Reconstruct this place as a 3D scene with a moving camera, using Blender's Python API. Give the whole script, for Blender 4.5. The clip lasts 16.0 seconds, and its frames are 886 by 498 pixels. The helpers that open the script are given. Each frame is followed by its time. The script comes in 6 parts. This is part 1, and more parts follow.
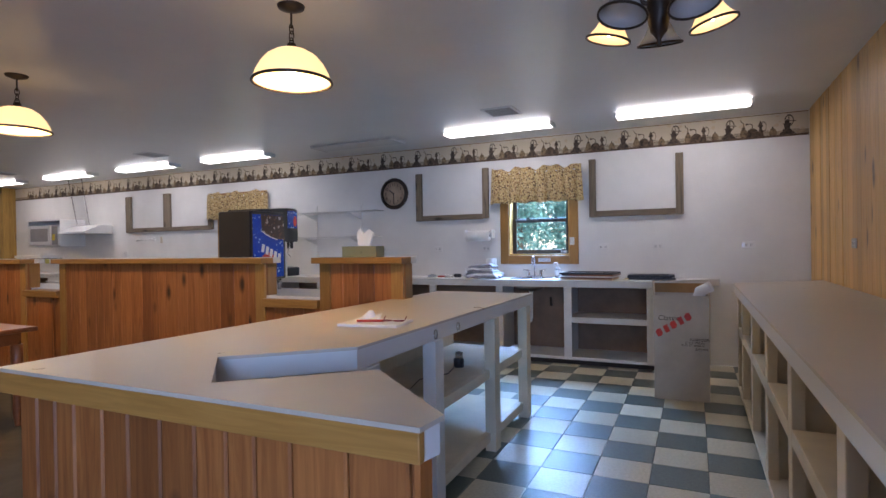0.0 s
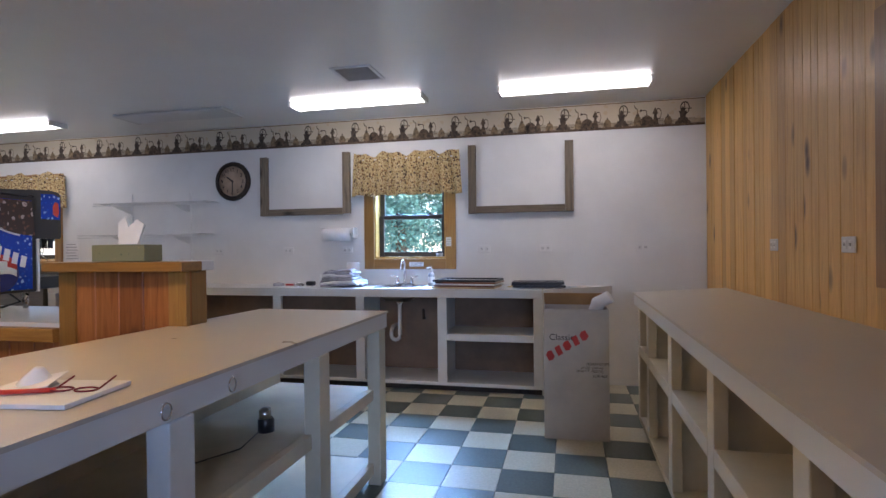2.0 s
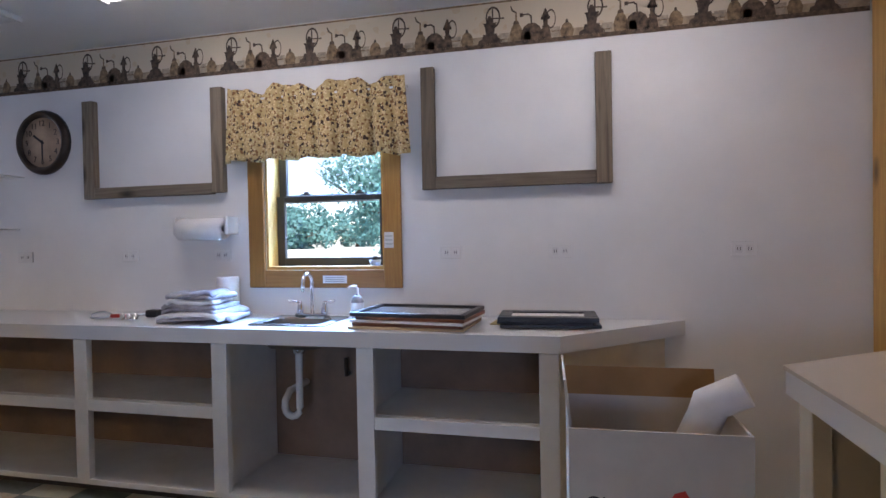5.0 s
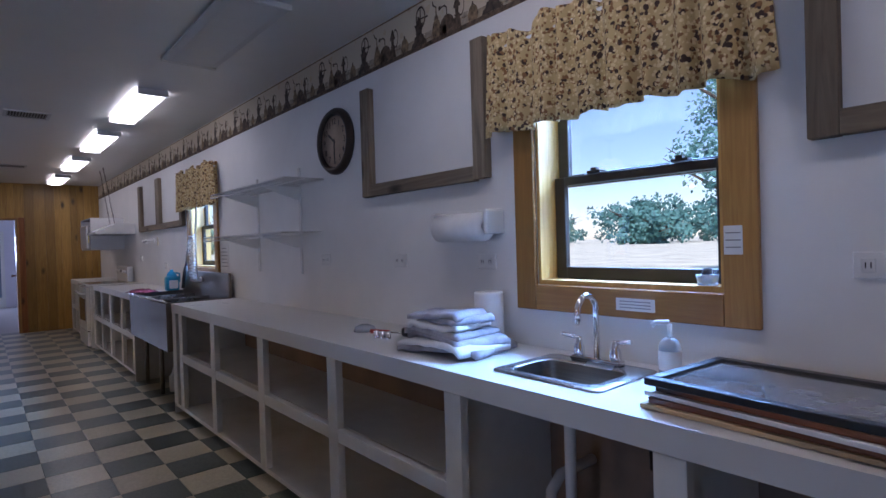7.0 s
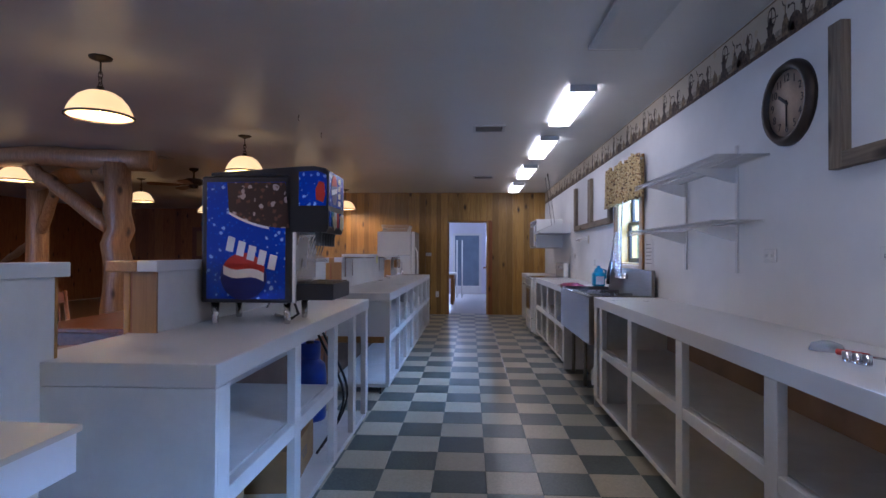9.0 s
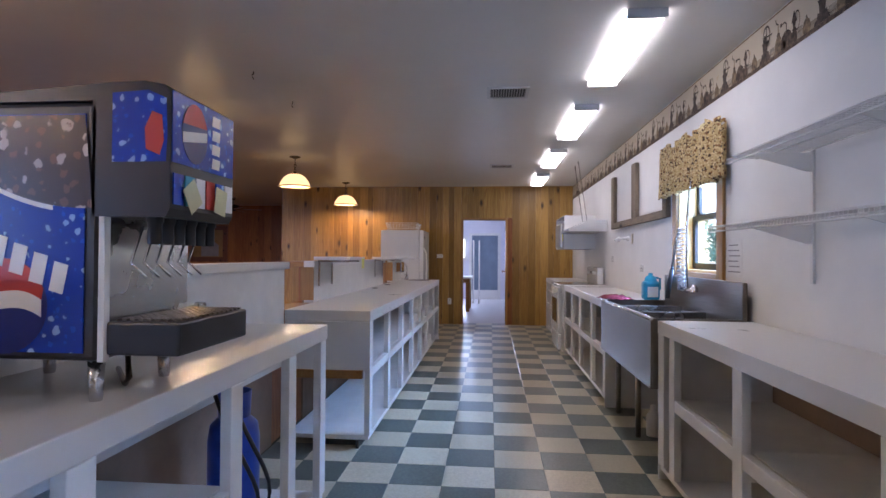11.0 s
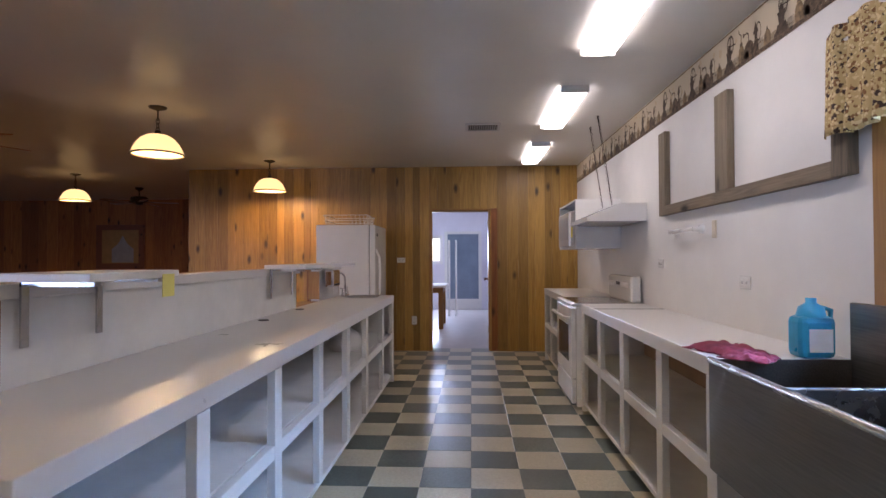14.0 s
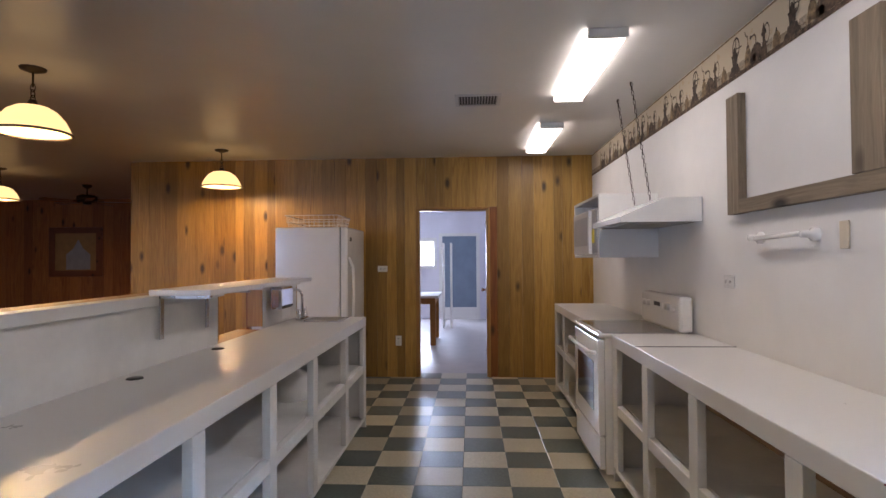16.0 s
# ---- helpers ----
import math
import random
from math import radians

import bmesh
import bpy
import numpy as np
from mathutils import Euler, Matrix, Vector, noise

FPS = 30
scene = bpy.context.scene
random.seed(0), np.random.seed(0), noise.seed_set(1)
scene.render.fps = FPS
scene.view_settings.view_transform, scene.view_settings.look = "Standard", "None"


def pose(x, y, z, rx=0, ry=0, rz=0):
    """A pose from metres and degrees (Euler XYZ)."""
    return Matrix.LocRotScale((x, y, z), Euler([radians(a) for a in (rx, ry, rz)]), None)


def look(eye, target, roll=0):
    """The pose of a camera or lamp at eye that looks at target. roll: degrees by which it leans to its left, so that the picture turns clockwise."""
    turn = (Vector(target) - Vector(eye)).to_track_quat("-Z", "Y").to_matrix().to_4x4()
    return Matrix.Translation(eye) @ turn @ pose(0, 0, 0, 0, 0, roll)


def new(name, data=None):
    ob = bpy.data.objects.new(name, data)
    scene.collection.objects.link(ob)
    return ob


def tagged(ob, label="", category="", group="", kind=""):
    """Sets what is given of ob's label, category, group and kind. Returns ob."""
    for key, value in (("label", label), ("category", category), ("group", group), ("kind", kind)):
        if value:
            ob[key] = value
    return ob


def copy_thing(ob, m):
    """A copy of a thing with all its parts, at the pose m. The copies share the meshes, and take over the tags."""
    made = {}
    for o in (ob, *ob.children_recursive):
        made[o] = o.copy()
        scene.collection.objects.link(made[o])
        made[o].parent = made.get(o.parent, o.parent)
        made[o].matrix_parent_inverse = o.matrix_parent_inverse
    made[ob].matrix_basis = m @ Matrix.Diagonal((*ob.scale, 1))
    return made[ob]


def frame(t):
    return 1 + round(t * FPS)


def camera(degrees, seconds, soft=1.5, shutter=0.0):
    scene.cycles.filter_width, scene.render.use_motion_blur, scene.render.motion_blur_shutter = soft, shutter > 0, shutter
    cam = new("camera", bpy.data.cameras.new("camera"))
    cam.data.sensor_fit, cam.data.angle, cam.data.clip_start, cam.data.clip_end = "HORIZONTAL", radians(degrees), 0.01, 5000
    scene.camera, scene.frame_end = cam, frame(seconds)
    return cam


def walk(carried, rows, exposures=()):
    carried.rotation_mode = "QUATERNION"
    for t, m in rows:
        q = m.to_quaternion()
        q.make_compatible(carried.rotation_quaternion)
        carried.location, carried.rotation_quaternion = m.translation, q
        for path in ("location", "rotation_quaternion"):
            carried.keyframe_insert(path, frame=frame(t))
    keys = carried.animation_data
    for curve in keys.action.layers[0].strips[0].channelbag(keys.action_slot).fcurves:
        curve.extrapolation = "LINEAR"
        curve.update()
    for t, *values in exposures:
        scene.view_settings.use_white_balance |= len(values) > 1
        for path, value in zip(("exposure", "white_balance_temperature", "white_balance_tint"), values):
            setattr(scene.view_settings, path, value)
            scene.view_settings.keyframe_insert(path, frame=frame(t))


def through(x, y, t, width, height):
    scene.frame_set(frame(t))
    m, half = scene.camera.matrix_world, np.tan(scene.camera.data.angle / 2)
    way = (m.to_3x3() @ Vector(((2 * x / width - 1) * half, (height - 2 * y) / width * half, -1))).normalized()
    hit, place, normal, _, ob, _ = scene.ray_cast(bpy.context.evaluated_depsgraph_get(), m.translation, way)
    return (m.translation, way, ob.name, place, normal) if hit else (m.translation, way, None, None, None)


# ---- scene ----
cam = camera(78.4, 16.0)
PATH = [
    (0, (0.112, 0.1, 1.341), (-0.727, 1.915, 1.328), -0.9),
    (0.5, (0.083, 0.371, 1.325), (-0.585, 2.257, 1.314), -0.8),
    (1, (-0.007, 0.624, 1.314), (-0.562, 2.545, 1.304), -0.8),
    (1.5, (-0.074, 0.925, 1.315), (-0.543, 2.869, 1.309), -0.7),
    (2, (-0.041, 1.309, 1.319), (-0.49, 3.258, 1.311), -0.6),
    (2.5, (-0.076, 1.615, 1.335), (-0.511, 3.567, 1.32), -0.8),
    (3, (-0.135, 1.99, 1.36), (-0.568, 3.943, 1.336), -0.8),
    (3.5, (-0.128, 2.424, 1.331), (-0.56, 4.377, 1.316), -0.8),
    (4, (-0.112, 2.9, 1.362), (-0.552, 4.851, 1.334), -1.0),
    (4.2, (-0.128, 3.075, 1.369), (-0.563, 5.026, 1.336), -1.0),
    (6.3, (-0.334, 4.51, 1.363), (-1.21, 6.308, 1.341), -1.1),
    (6.5, (-0.374, 4.627, 1.378), (-1.431, 6.325, 1.353), -1.2),
    (7, (-0.516, 4.847, 1.389), (-2.034, 6.15, 1.365), -1.7),
    (7.5, (-0.676, 4.998, 1.361), (-2.477, 5.869, 1.362), -1.2),
    (8, (-0.734, 5.047, 1.347), (-2.71, 5.359, 1.359), -1.1),
    (8.5, (-0.741, 5.031, 1.298), (-2.741, 5.056, 1.321), -0.0),
    (9, (-0.821, 5.034, 1.291), (-2.818, 4.933, 1.314), 0.2),
    (9.2, (-0.907, 5.05, 1.293), (-2.903, 4.919, 1.314), 0.3),
    (11.5, (-2.663, 5.103, 1.313), (-4.655, 4.928, 1.339), 0.4),
    (12, (-3.13, 5.111, 1.306), (-5.123, 4.947, 1.333), 0.4),
    (12.5, (-3.583, 5.109, 1.295), (-5.576, 4.942, 1.323), 0.3),
    (13, (-4.002, 5.107, 1.323), (-5.997, 4.963, 1.352), 0.2),
    (13.5, (-4.437, 5.14, 1.334), (-6.433, 5.015, 1.369), 0.1),
    (14, (-4.864, 5.135, 1.343), (-6.861, 5.031, 1.375), -0.2),
    (14.5, (-5.263, 5.171, 1.34), (-7.261, 5.084, 1.377), -0.2),
    (15, (-5.633, 5.201, 1.358), (-7.632, 5.123, 1.393), -0.4),
    (15.5, (-5.915, 5.204, 1.373), (-7.913, 5.122, 1.407), -0.4),
    (16, (-6.133, 5.191, 1.434), (-8.13, 5.089, 1.468), -0.4),
]
walk(cam, [(t, look(eye, target, roll)) for t, eye, target, roll in PATH],
     exposures=((0.0, 1.23, 5950, 22), (4.0, 1.15, 6000, 22), (6.5, 0.66, 5650, 28), (7.5, 0.06, 5300, 28), (8.2, 0.4, 5150, 26), (9.0, 0.84, 5220, 26), (11.5, 1.4, 5850, 26), (12.3, 1.36, 5950, 28), (13.0, 1.2, 6200, 30), (14.0, 1.3, 6250, 26), (16.0, 1.32, 6350, 22)))

# ---------------- light ----------------
world = bpy.data.worlds.new("sky")
scene.world = world
world.use_nodes = True
_sky = world.node_tree.nodes.new("ShaderNodeTexSky")
_sky.sky_type, _sky.sun_disc = "NISHITA", False
_sky.sun_elevation, _sky.sun_rotation = radians(48), radians(200)
_sky.dust_density, _sky.ozone_density = 0.3, 2.5
_bg = world.node_tree.nodes["Background"]
_bg.inputs[1].default_value = 0.15
world.node_tree.links.new(_sky.outputs[0], _bg.inputs[0])


def lamp(name, kind, m, energy, color, **more):
    data = bpy.data.lights.new(name, kind)
    data.energy, data.color = energy, color
    ob = new(name, data)
    ob.matrix_world = m
    if kind == "AREA":
        data.shape, data.size, data.size_y = "RECTANGLE", more["w"], more["h"]
    elif kind == "SUN":
        data.angle = radians(0.5)
    else:
        data.shadow_soft_size = more["r"]
    return ob


lamp("sun", "SUN", look((20, -30, 40), (0, 0, 0)), 5.0, (1, 0.95, 0.87))
# added area lamps that stand in for sky light at the window openings
lamp("window_daylight", "AREA", look((-1.6, 8.0, 2.8), (-1.6, 6.1, 1.0)), 450, (0.30, 0.58, 1.0), w=2.2, h=0.9)
lamp("window_daylight", "AREA", look((-6.46, 8.0, 2.8), (-6.46, 6.1, 1.0)), 360, (0.30, 0.58, 1.0), w=2.2, h=0.9)
# added fill lamp for a blue sheen, in an unseen opening without a known window
lamp("window_daylight", "AREA", look((1.3, -2.5, 1.6), (-3.0, 0.5, 1.2)), 90, (0.40, 0.62, 1.0), w=2.2, h=1.5)

# ---------------- materials ----------------
def _nodes(name):
    m = bpy.data.materials.new(name)
    m.use_nodes = True
    nt = m.node_tree
    return m, nt, nt.nodes["Principled BSDF"], nt.links


def _n(nt, kind, **inputs):
    n = nt.nodes.new(kind)
    for k, v in inputs.items():
        n.inputs[k.replace("_", " ")].default_value = v
    return n


def _coords(nt, scale=(1, 1, 1), random_shift=False):
    geo = nt.nodes.new("ShaderNodeNewGeometry")
    mp = nt.nodes.new("ShaderNodeMapping")
    mp.inputs["Scale"].default_value = scale
    nt.links.new(geo.outputs["Position"], mp.inputs["Vector"])
    if random_shift:
        info = nt.nodes.new("ShaderNodeObjectInfo")
        comb = _n(nt, "ShaderNodeVectorMath")
        comb.operation = "SCALE"
        comb.inputs[0].default_value = (31.0, 17.0, 43.0)
        nt.links.new(info.outputs["Random"], comb.inputs["Scale"])
        nt.links.new(comb.outputs[0], mp.inputs["Location"])
    return mp.outputs[0]


def _mix(nt, a, b, fac, blend="MIX"):
    n = nt.nodes.new("ShaderNodeMix")
    n.data_type, n.blend_type = "RGBA", blend
    for sock, v in ((6, a), (7, b), (0, fac)):
        if hasattr(v, "links"):
            nt.links.new(v, n.inputs[sock])
        else:
            n.inputs[sock].default_value = v if sock == 0 else (*v, 1)
    return n.outputs[2]


def _ramp(nt, src, a, b, smooth=True):
    n = nt.nodes.new("ShaderNodeMapRange")
    n.inputs["From Min"].default_value, n.inputs["From Max"].default_value = a, b
    nt.links.new(src, n.inputs["Value"])
    return n.outputs["Result"]


def plain(name, color, rough=0.5, metal=0.0, var=0.12, scale=6.0, bump=0.05, fine=90.0, coat=0.0, stretch=(1, 1, 1)):
    """A painted, coated or metal surface with soft stains, grain and fine relief."""
    m, nt, p, L = _nodes(name)
    co = _coords(nt, stretch)
    big = _n(nt, "ShaderNodeTexNoise", Scale=scale, Detail=5.0, Roughness=0.6)
    small = _n(nt, "ShaderNodeTexNoise", Scale=fine, Detail=3.0)
    L.new(co, big.inputs["Vector"]), L.new(co, small.inputs["Vector"])
    dark = tuple(c * (1 - var * 1.6) for c in color)
    light = tuple(min(1, c * (1 + var * 0.6)) for c in color)
    col = _mix(nt, dark, light, _ramp(nt, big.outputs[0], 0.3, 0.7))
    col = _mix(nt, col, dark, _ramp(nt, small.outputs[0], 0.66, 1.0))
    L.new(col, p.inputs["Base Color"])
    rr = nt.nodes.new("ShaderNodeMapRange")
    rr.inputs["To Min"].default_value, rr.inputs["To Max"].default_value = max(0.03, rough - 0.08), min(1, rough + 0.1)
    L.new(big.outputs[0], rr.inputs["Value"]), L.new(rr.outputs[0], p.inputs["Roughness"])
    p.inputs["Metallic"].default_value = metal
    p.inputs["Coat Weight"].default_value = coat
    if bump:
        b = _n(nt, "ShaderNodeBump", Strength=bump, Distance=0.004)
        L.new(small.outputs[0], b.inputs["Height"]), L.new(b.outputs[0], p.inputs["Normal"])
    return m


def wood(name, dark, light, rough=0.45, knots=True, along="z", tone=0.5, coat=0.15):
    """Sawn, varnished boards: long grain, knots, each board of its own tone."""
    m, nt, p, L = _nodes(name)
    s = {"z": (14, 14, 0.9), "x": (0.9, 14, 14), "y": (14, 0.9, 14)}[along]
    k = {"z": (5, 5, 2.2), "x": (2.2, 5, 5), "y": (5, 2.2, 5)}[along]
    co = _coords(nt, s, True)
    grain = _n(nt, "ShaderNodeTexNoise", Scale=2.2, Detail=7.0, Roughness=0.62, Distortion=1.4)
    fine = _n(nt, "ShaderNodeTexNoise", Scale=14.0, Detail=3.0)
    L.new(co, grain.inputs["Vector"]), L.new(co, fine.inputs["Vector"])
    col = _mix(nt, dark, light, _ramp(nt, grain.outputs[0], 0.32, 0.66))
    info = nt.nodes.new("ShaderNodeObjectInfo")
    isl = nt.nodes.new("ShaderNodeNewGeometry")
    add = _n(nt, "ShaderNodeMath")
    add.operation = "ADD"
    L.new(info.outputs["Random"], add.inputs[0]), L.new(isl.outputs["Random Per Island"], add.inputs[1])
    fr = _n(nt, "ShaderNodeMath")
    fr.operation = "FRACT"
    L.new(add.outputs[0], fr.inputs[0])
    col = _mix(nt, col, tuple(c * 0.55 for c in dark), _ramp(nt, fr.outputs[0], 0.45, 1.9 - tone))
    col = _mix(nt, col, tuple(min(1, c * 1.2) for c in light), _ramp(nt, fr.outputs[0], 0.35, -0.7))
    if knots:
        vo = _n(nt, "ShaderNodeTexVoronoi", Scale=1.0)
        L.new(_coords(nt, k, True), vo.inputs["Vector"])
        col = _mix(nt, tuple(c * 0.2 for c in dark), col, _ramp(nt, vo.outputs["Distance"], 0.07, 0.2))
    L.new(col, p.inputs["Base Color"])
    p.inputs["Roughness"].default_value = rough
    p.inputs["Coat Weight"].default_value, p.inputs["Coat Roughness"].default_value = coat, 0.3
    b = _n(nt, "ShaderNodeBump", Strength=0.12, Distance=0.004)
    L.new(fine.outputs[0], b.inputs["Height"]), L.new(b.outputs[0], p.inputs["Normal"])
    return m


def glow(name, color, strength):
    m, nt, p, L = _nodes(name)
    p.inputs["Base Color"].default_value = (*color, 1)
    p.inputs["Emission Color"].default_value = (*color, 1)
    p.inputs["Emission Strength"].default_value = strength
    return m


def glassy(name, color=(1, 1, 1), rough=0.0, through=1.0):
    m, nt, p, L = _nodes(name)
    p.inputs["Base Color"].default_value = (*color, 1)
    p.inputs["Roughness"].default_value = rough
    p.inputs["Transmission Weight"].default_value = through
    p.inputs["IOR"].default_value = 1.45
    return m


def spots(name, base, dots, rough=0.9, scale=30.0, size=0.34):
    """Printed cloth or paper: a ground colour with scattered printed motifs of several tones."""
    m, nt, p, L = _nodes(name)
    co = _coords(nt)
    col = _mix(nt, tuple(c * 0.8 for c in base), base, 0.7)
    for i, d in enumerate(dots):
        v = _n(nt, "ShaderNodeTexVoronoi", Scale=scale * (1 + 0.37 * i))
        nz = _n(nt, "ShaderNodeTexNoise", Scale=scale * 1.3 + 9 * i, Detail=2.0)
        L.new(co, v.inputs["Vector"]), L.new(co, nz.inputs["Vector"])
        mul = _n(nt, "ShaderNodeMath")
        mul.operation = "ADD"
        L.new(v.outputs["Distance"], mul.inputs[0]), L.new(nz.outputs[0], mul.inputs[1])
        col = _mix(nt, d, col, _ramp(nt, mul.outputs[0], 0.45 + size, 0.52 + size))
    L.new(col, p.inputs["Base Color"])
    p.inputs["Roughness"].default_value = rough
    return m


def tile_paint(name, a, b):
    m, nt, p, L = _nodes(name)
    co = _coords(nt, (1, 1, 1), True)
    big = _n(nt, "ShaderNodeTexNoise", Scale=5.0, Detail=5.0, Roughness=0.65)
    fl = _n(nt, "ShaderNodeTexNoise", Scale=60.0, Detail=4.0, Roughness=0.7)
    L.new(co, big.inputs["Vector"]), L.new(co, fl.inputs["Vector"])
    col = _mix(nt, a, b, _ramp(nt, fl.outputs[0], 0.35, 0.65))
    info = nt.nodes.new("ShaderNodeObjectInfo")
    col = _mix(nt, col, tuple(c * 0.8 for c in a), _ramp(nt, info.outputs["Random"], 0.2, 1.6))
    col = _mix(nt, col, tuple(c * 0.7 for c in a), _ramp(nt, big.outputs[0], 0.6, 1.3))
    L.new(col, p.inputs["Base Color"])
    rr = nt.nodes.new("ShaderNodeMapRange")
    rr.inputs["To Min"].default_value, rr.inputs["To Max"].default_value = 0.26, 0.34
    L.new(big.outputs[0], rr.inputs["Value"]), L.new(rr.outputs[0], p.inputs["Roughness"])
    bb = _n(nt, "ShaderNodeBump", Strength=0.08, Distance=0.003)
    L.new(big.outputs[0], bb.inputs["Height"]), L.new(bb.outputs[0], p.inputs["Normal"])
    return m


M_WALL = plain("white_wall_paint", (0.74, 0.73, 0.70), 0.6, var=0.05, scale=2.0, bump=0.12, fine=140)
M_CEIL = plain("ceiling_paint", (0.66, 0.65, 0.63), 0.34, var=0.04, scale=1.5, bump=0.10, fine=18)
M_LAV = plain("lavender_wall_paint", (0.72, 0.70, 0.76), 0.7, var=0.04, scale=2.0)
M_PINE = wood("pine_boards", (0.28, 0.14, 0.022), (0.50, 0.29, 0.06), tone=0.6)
M_PINE_E = wood("pale_pine_boards", (0.50, 0.255, 0.055), (0.70, 0.42, 0.12), tone=0.3, coat=0.1)
M_CEDAR = wood("cedar_boards", (0.22, 0.065, 0.014), (0.42, 0.155, 0.038), rough=0.55, coat=0.05)
M_TRIM = wood("wooden_trim", (0.30, 0.135, 0.026), (0.44, 0.22, 0.052), along="x", knots=False)
M_TRIMZ = wood("wooden_casing", (0.30, 0.14, 0.028), (0.44, 0.23, 0.056), knots=False)
M_GREY = wood("weathered_boards", (0.115, 0.088, 0.06), (0.25, 0.195, 0.13), rough=0.85, along="x", coat=0)
M_GREYZ = wood("weathered_upright_boards", (0.115, 0.088, 0.06), (0.25, 0.195, 0.13), rough=0.85, coat=0)
M_LOG = wood("peeled_log", (0.22, 0.095, 0.035), (0.50, 0.27, 0.12), rough=0.5, coat=0.25)
M_TABLE = wood("red_brown_table_wood", (0.16, 0.045, 0.014), (0.28, 0.09, 0.03), rough=0.3, along="x", coat=0.4)
M_BIRCH = plain("raw_plywood", (0.55, 0.40, 0.22), 0.6, var=0.15, scale=4, stretch=(1, 1, 8))
M_LAM = plain("beige_laminate", (0.52, 0.46, 0.37), 0.3, var=0.06, scale=3, fine=200, bump=0.03)
M_LAMW = plain("white_laminate", (0.66, 0.65, 0.63), 0.3, var=0.025, scale=3, fine=160, bump=0.03)
M_WHITE = plain("white_paint", (0.70, 0.69, 0.66), 0.45, var=0.07, scale=5, bump=0.08)
M_CREAM = plain("cream_paint", (0.66, 0.58, 0.43), 0.45, var=0.10, scale=4, bump=0.08)
M_ENAMEL = plain("white_enamel", (0.78, 0.77, 0.74), 0.22, var=0.03, scale=3, bump=0.02, coat=0.3)
M_STEEL = plain("brushed_steel", (0.25, 0.225, 0.195), 0.34, metal=1.0, var=0.15, scale=5, bump=0.04, stretch=(1, 30, 30))
M_STEELL = plain("bright_steel", (0.55, 0.55, 0.55), 0.25, metal=1.0, var=0.1, scale=5, bump=0.03)
M_CHROME = plain("chrome", (0.8, 0.8, 0.82), 0.08, metal=1.0, var=0.03, bump=0.0)
M_BLACK = plain("black_plastic", (0.02, 0.02, 0.022), 0.35, var=0.1, bump=0.05)
M_BRONZE = plain("dark_bronze", (0.05, 0.035, 0.025), 0.45, metal=0.6, var=0.2)
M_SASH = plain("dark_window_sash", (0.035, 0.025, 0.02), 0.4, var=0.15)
M_BLUE = spots("blue_splash_print", (0.01, 0.055, 0.46), [(0.30, 0.5, 0.85), (0.015, 0.10, 0.62)], 0.22, 30.0, 0.22)
M_BLUEP = plain("deep_blue_print", (0.008, 0.02, 0.19), 0.3, var=0.2)
M_RED = plain("red_print", (0.55, 0.035, 0.02), 0.4, var=0.08)
M_PRINTW = plain("white_print", (0.8, 0.8, 0.8), 0.4, var=0.04)
M_BROWNP = spots("brown_cola_print", (0.05, 0.025, 0.018), [(0.5, 0.42, 0.38), (0.15, 0.07, 0.04)], 0.3, 22.0, 0.28)
M_VAL = spots("printed_valance_cloth", (0.52, 0.38, 0.17), [(0.055, 0.03, 0.02), (0.22, 0.11, 0.04), (0.66, 0.52, 0.28)], 0.95, 34.0, 0.345)
M_BORD = spots("border_paper", (0.62, 0.53, 0.38), [(0.55, 0.44, 0.29)], 0.8, 12.0, 0.2)
M_BR1 = plain("border_dark_brown", (0.10, 0.068, 0.045), 0.8, var=0.5, scale=40)
M_BR2 = plain("border_tan", (0.28, 0.19, 0.10), 0.8, var=0.5, scale=40)
M_BR3 = plain("border_russet", (0.15, 0.10, 0.06), 0.8, var=0.55, scale=40)
M_BR4 = plain("border_taupe", (0.40, 0.31, 0.20), 0.8, var=0.3, scale=22)
M_BR5 = plain("border_cup_cream", (0.42, 0.35, 0.25), 0.8, var=0.3, scale=40)
M_CARD = plain("white_cardboard", (0.56, 0.50, 0.42), 0.8, var=0.08, scale=6, bump=0.1)
M_KRAFT = plain("brown_cardboard", (0.38, 0.22, 0.09), 0.85, var=0.12, scale=7, bump=0.1)
M_CLOTH = plain("grey_folded_cloth", (0.42, 0.40, 0.42), 0.95, var=0.25, scale=14, bump=0.3)
M_MAROON = plain("maroon_cloth", (0.20, 0.02, 0.035), 0.95, var=0.25, scale=18, bump=0.4)
M_PAPER = plain("white_paper", (0.78, 0.77, 0.75), 0.8, var=0.05, scale=12)
M_INK = plain("black_ink", (0.02, 0.015, 0.015), 0.6, var=0.1)
M_SOAP = glassy("clear_plastic", (0.85, 0.9, 0.95), 0.25, 0.6)
M_TEAL = plain("teal_bottle_plastic", (0.015, 0.30, 0.50), 0.3, var=0.15, scale=12)
M_TANK = plain("blue_tank_paint", (0.012, 0.06, 0.42), 0.35, var=0.2, scale=9)
M_GLASS = glassy("window_glass")
M_HAZE = plain("hazy_glazed_print", (0.20, 0.19, 0.19), 0.12, var=0.3, scale=5, coat=0.5)
M_CLOCKF = plain("aged_clock_face", (0.50, 0.36, 0.24), 0.6, var=0.2, scale=9)
M_GREYPANEL = plain("grey_blue_panel", (0.17, 0.22, 0.29), 0.5, var=0.1, scale=3)
M_CARPET = plain("pale_vinyl_floor", (0.42, 0.38, 0.37), 0.35, var=0.12, scale=4)
M_DINE = wood("brown_floor", (0.16, 0.08, 0.035), (0.26, 0.14, 0.06), along="x")
M_TUBE = glow("lit_tube_diffuser", (1.0, 0.94, 0.85), 4.4)
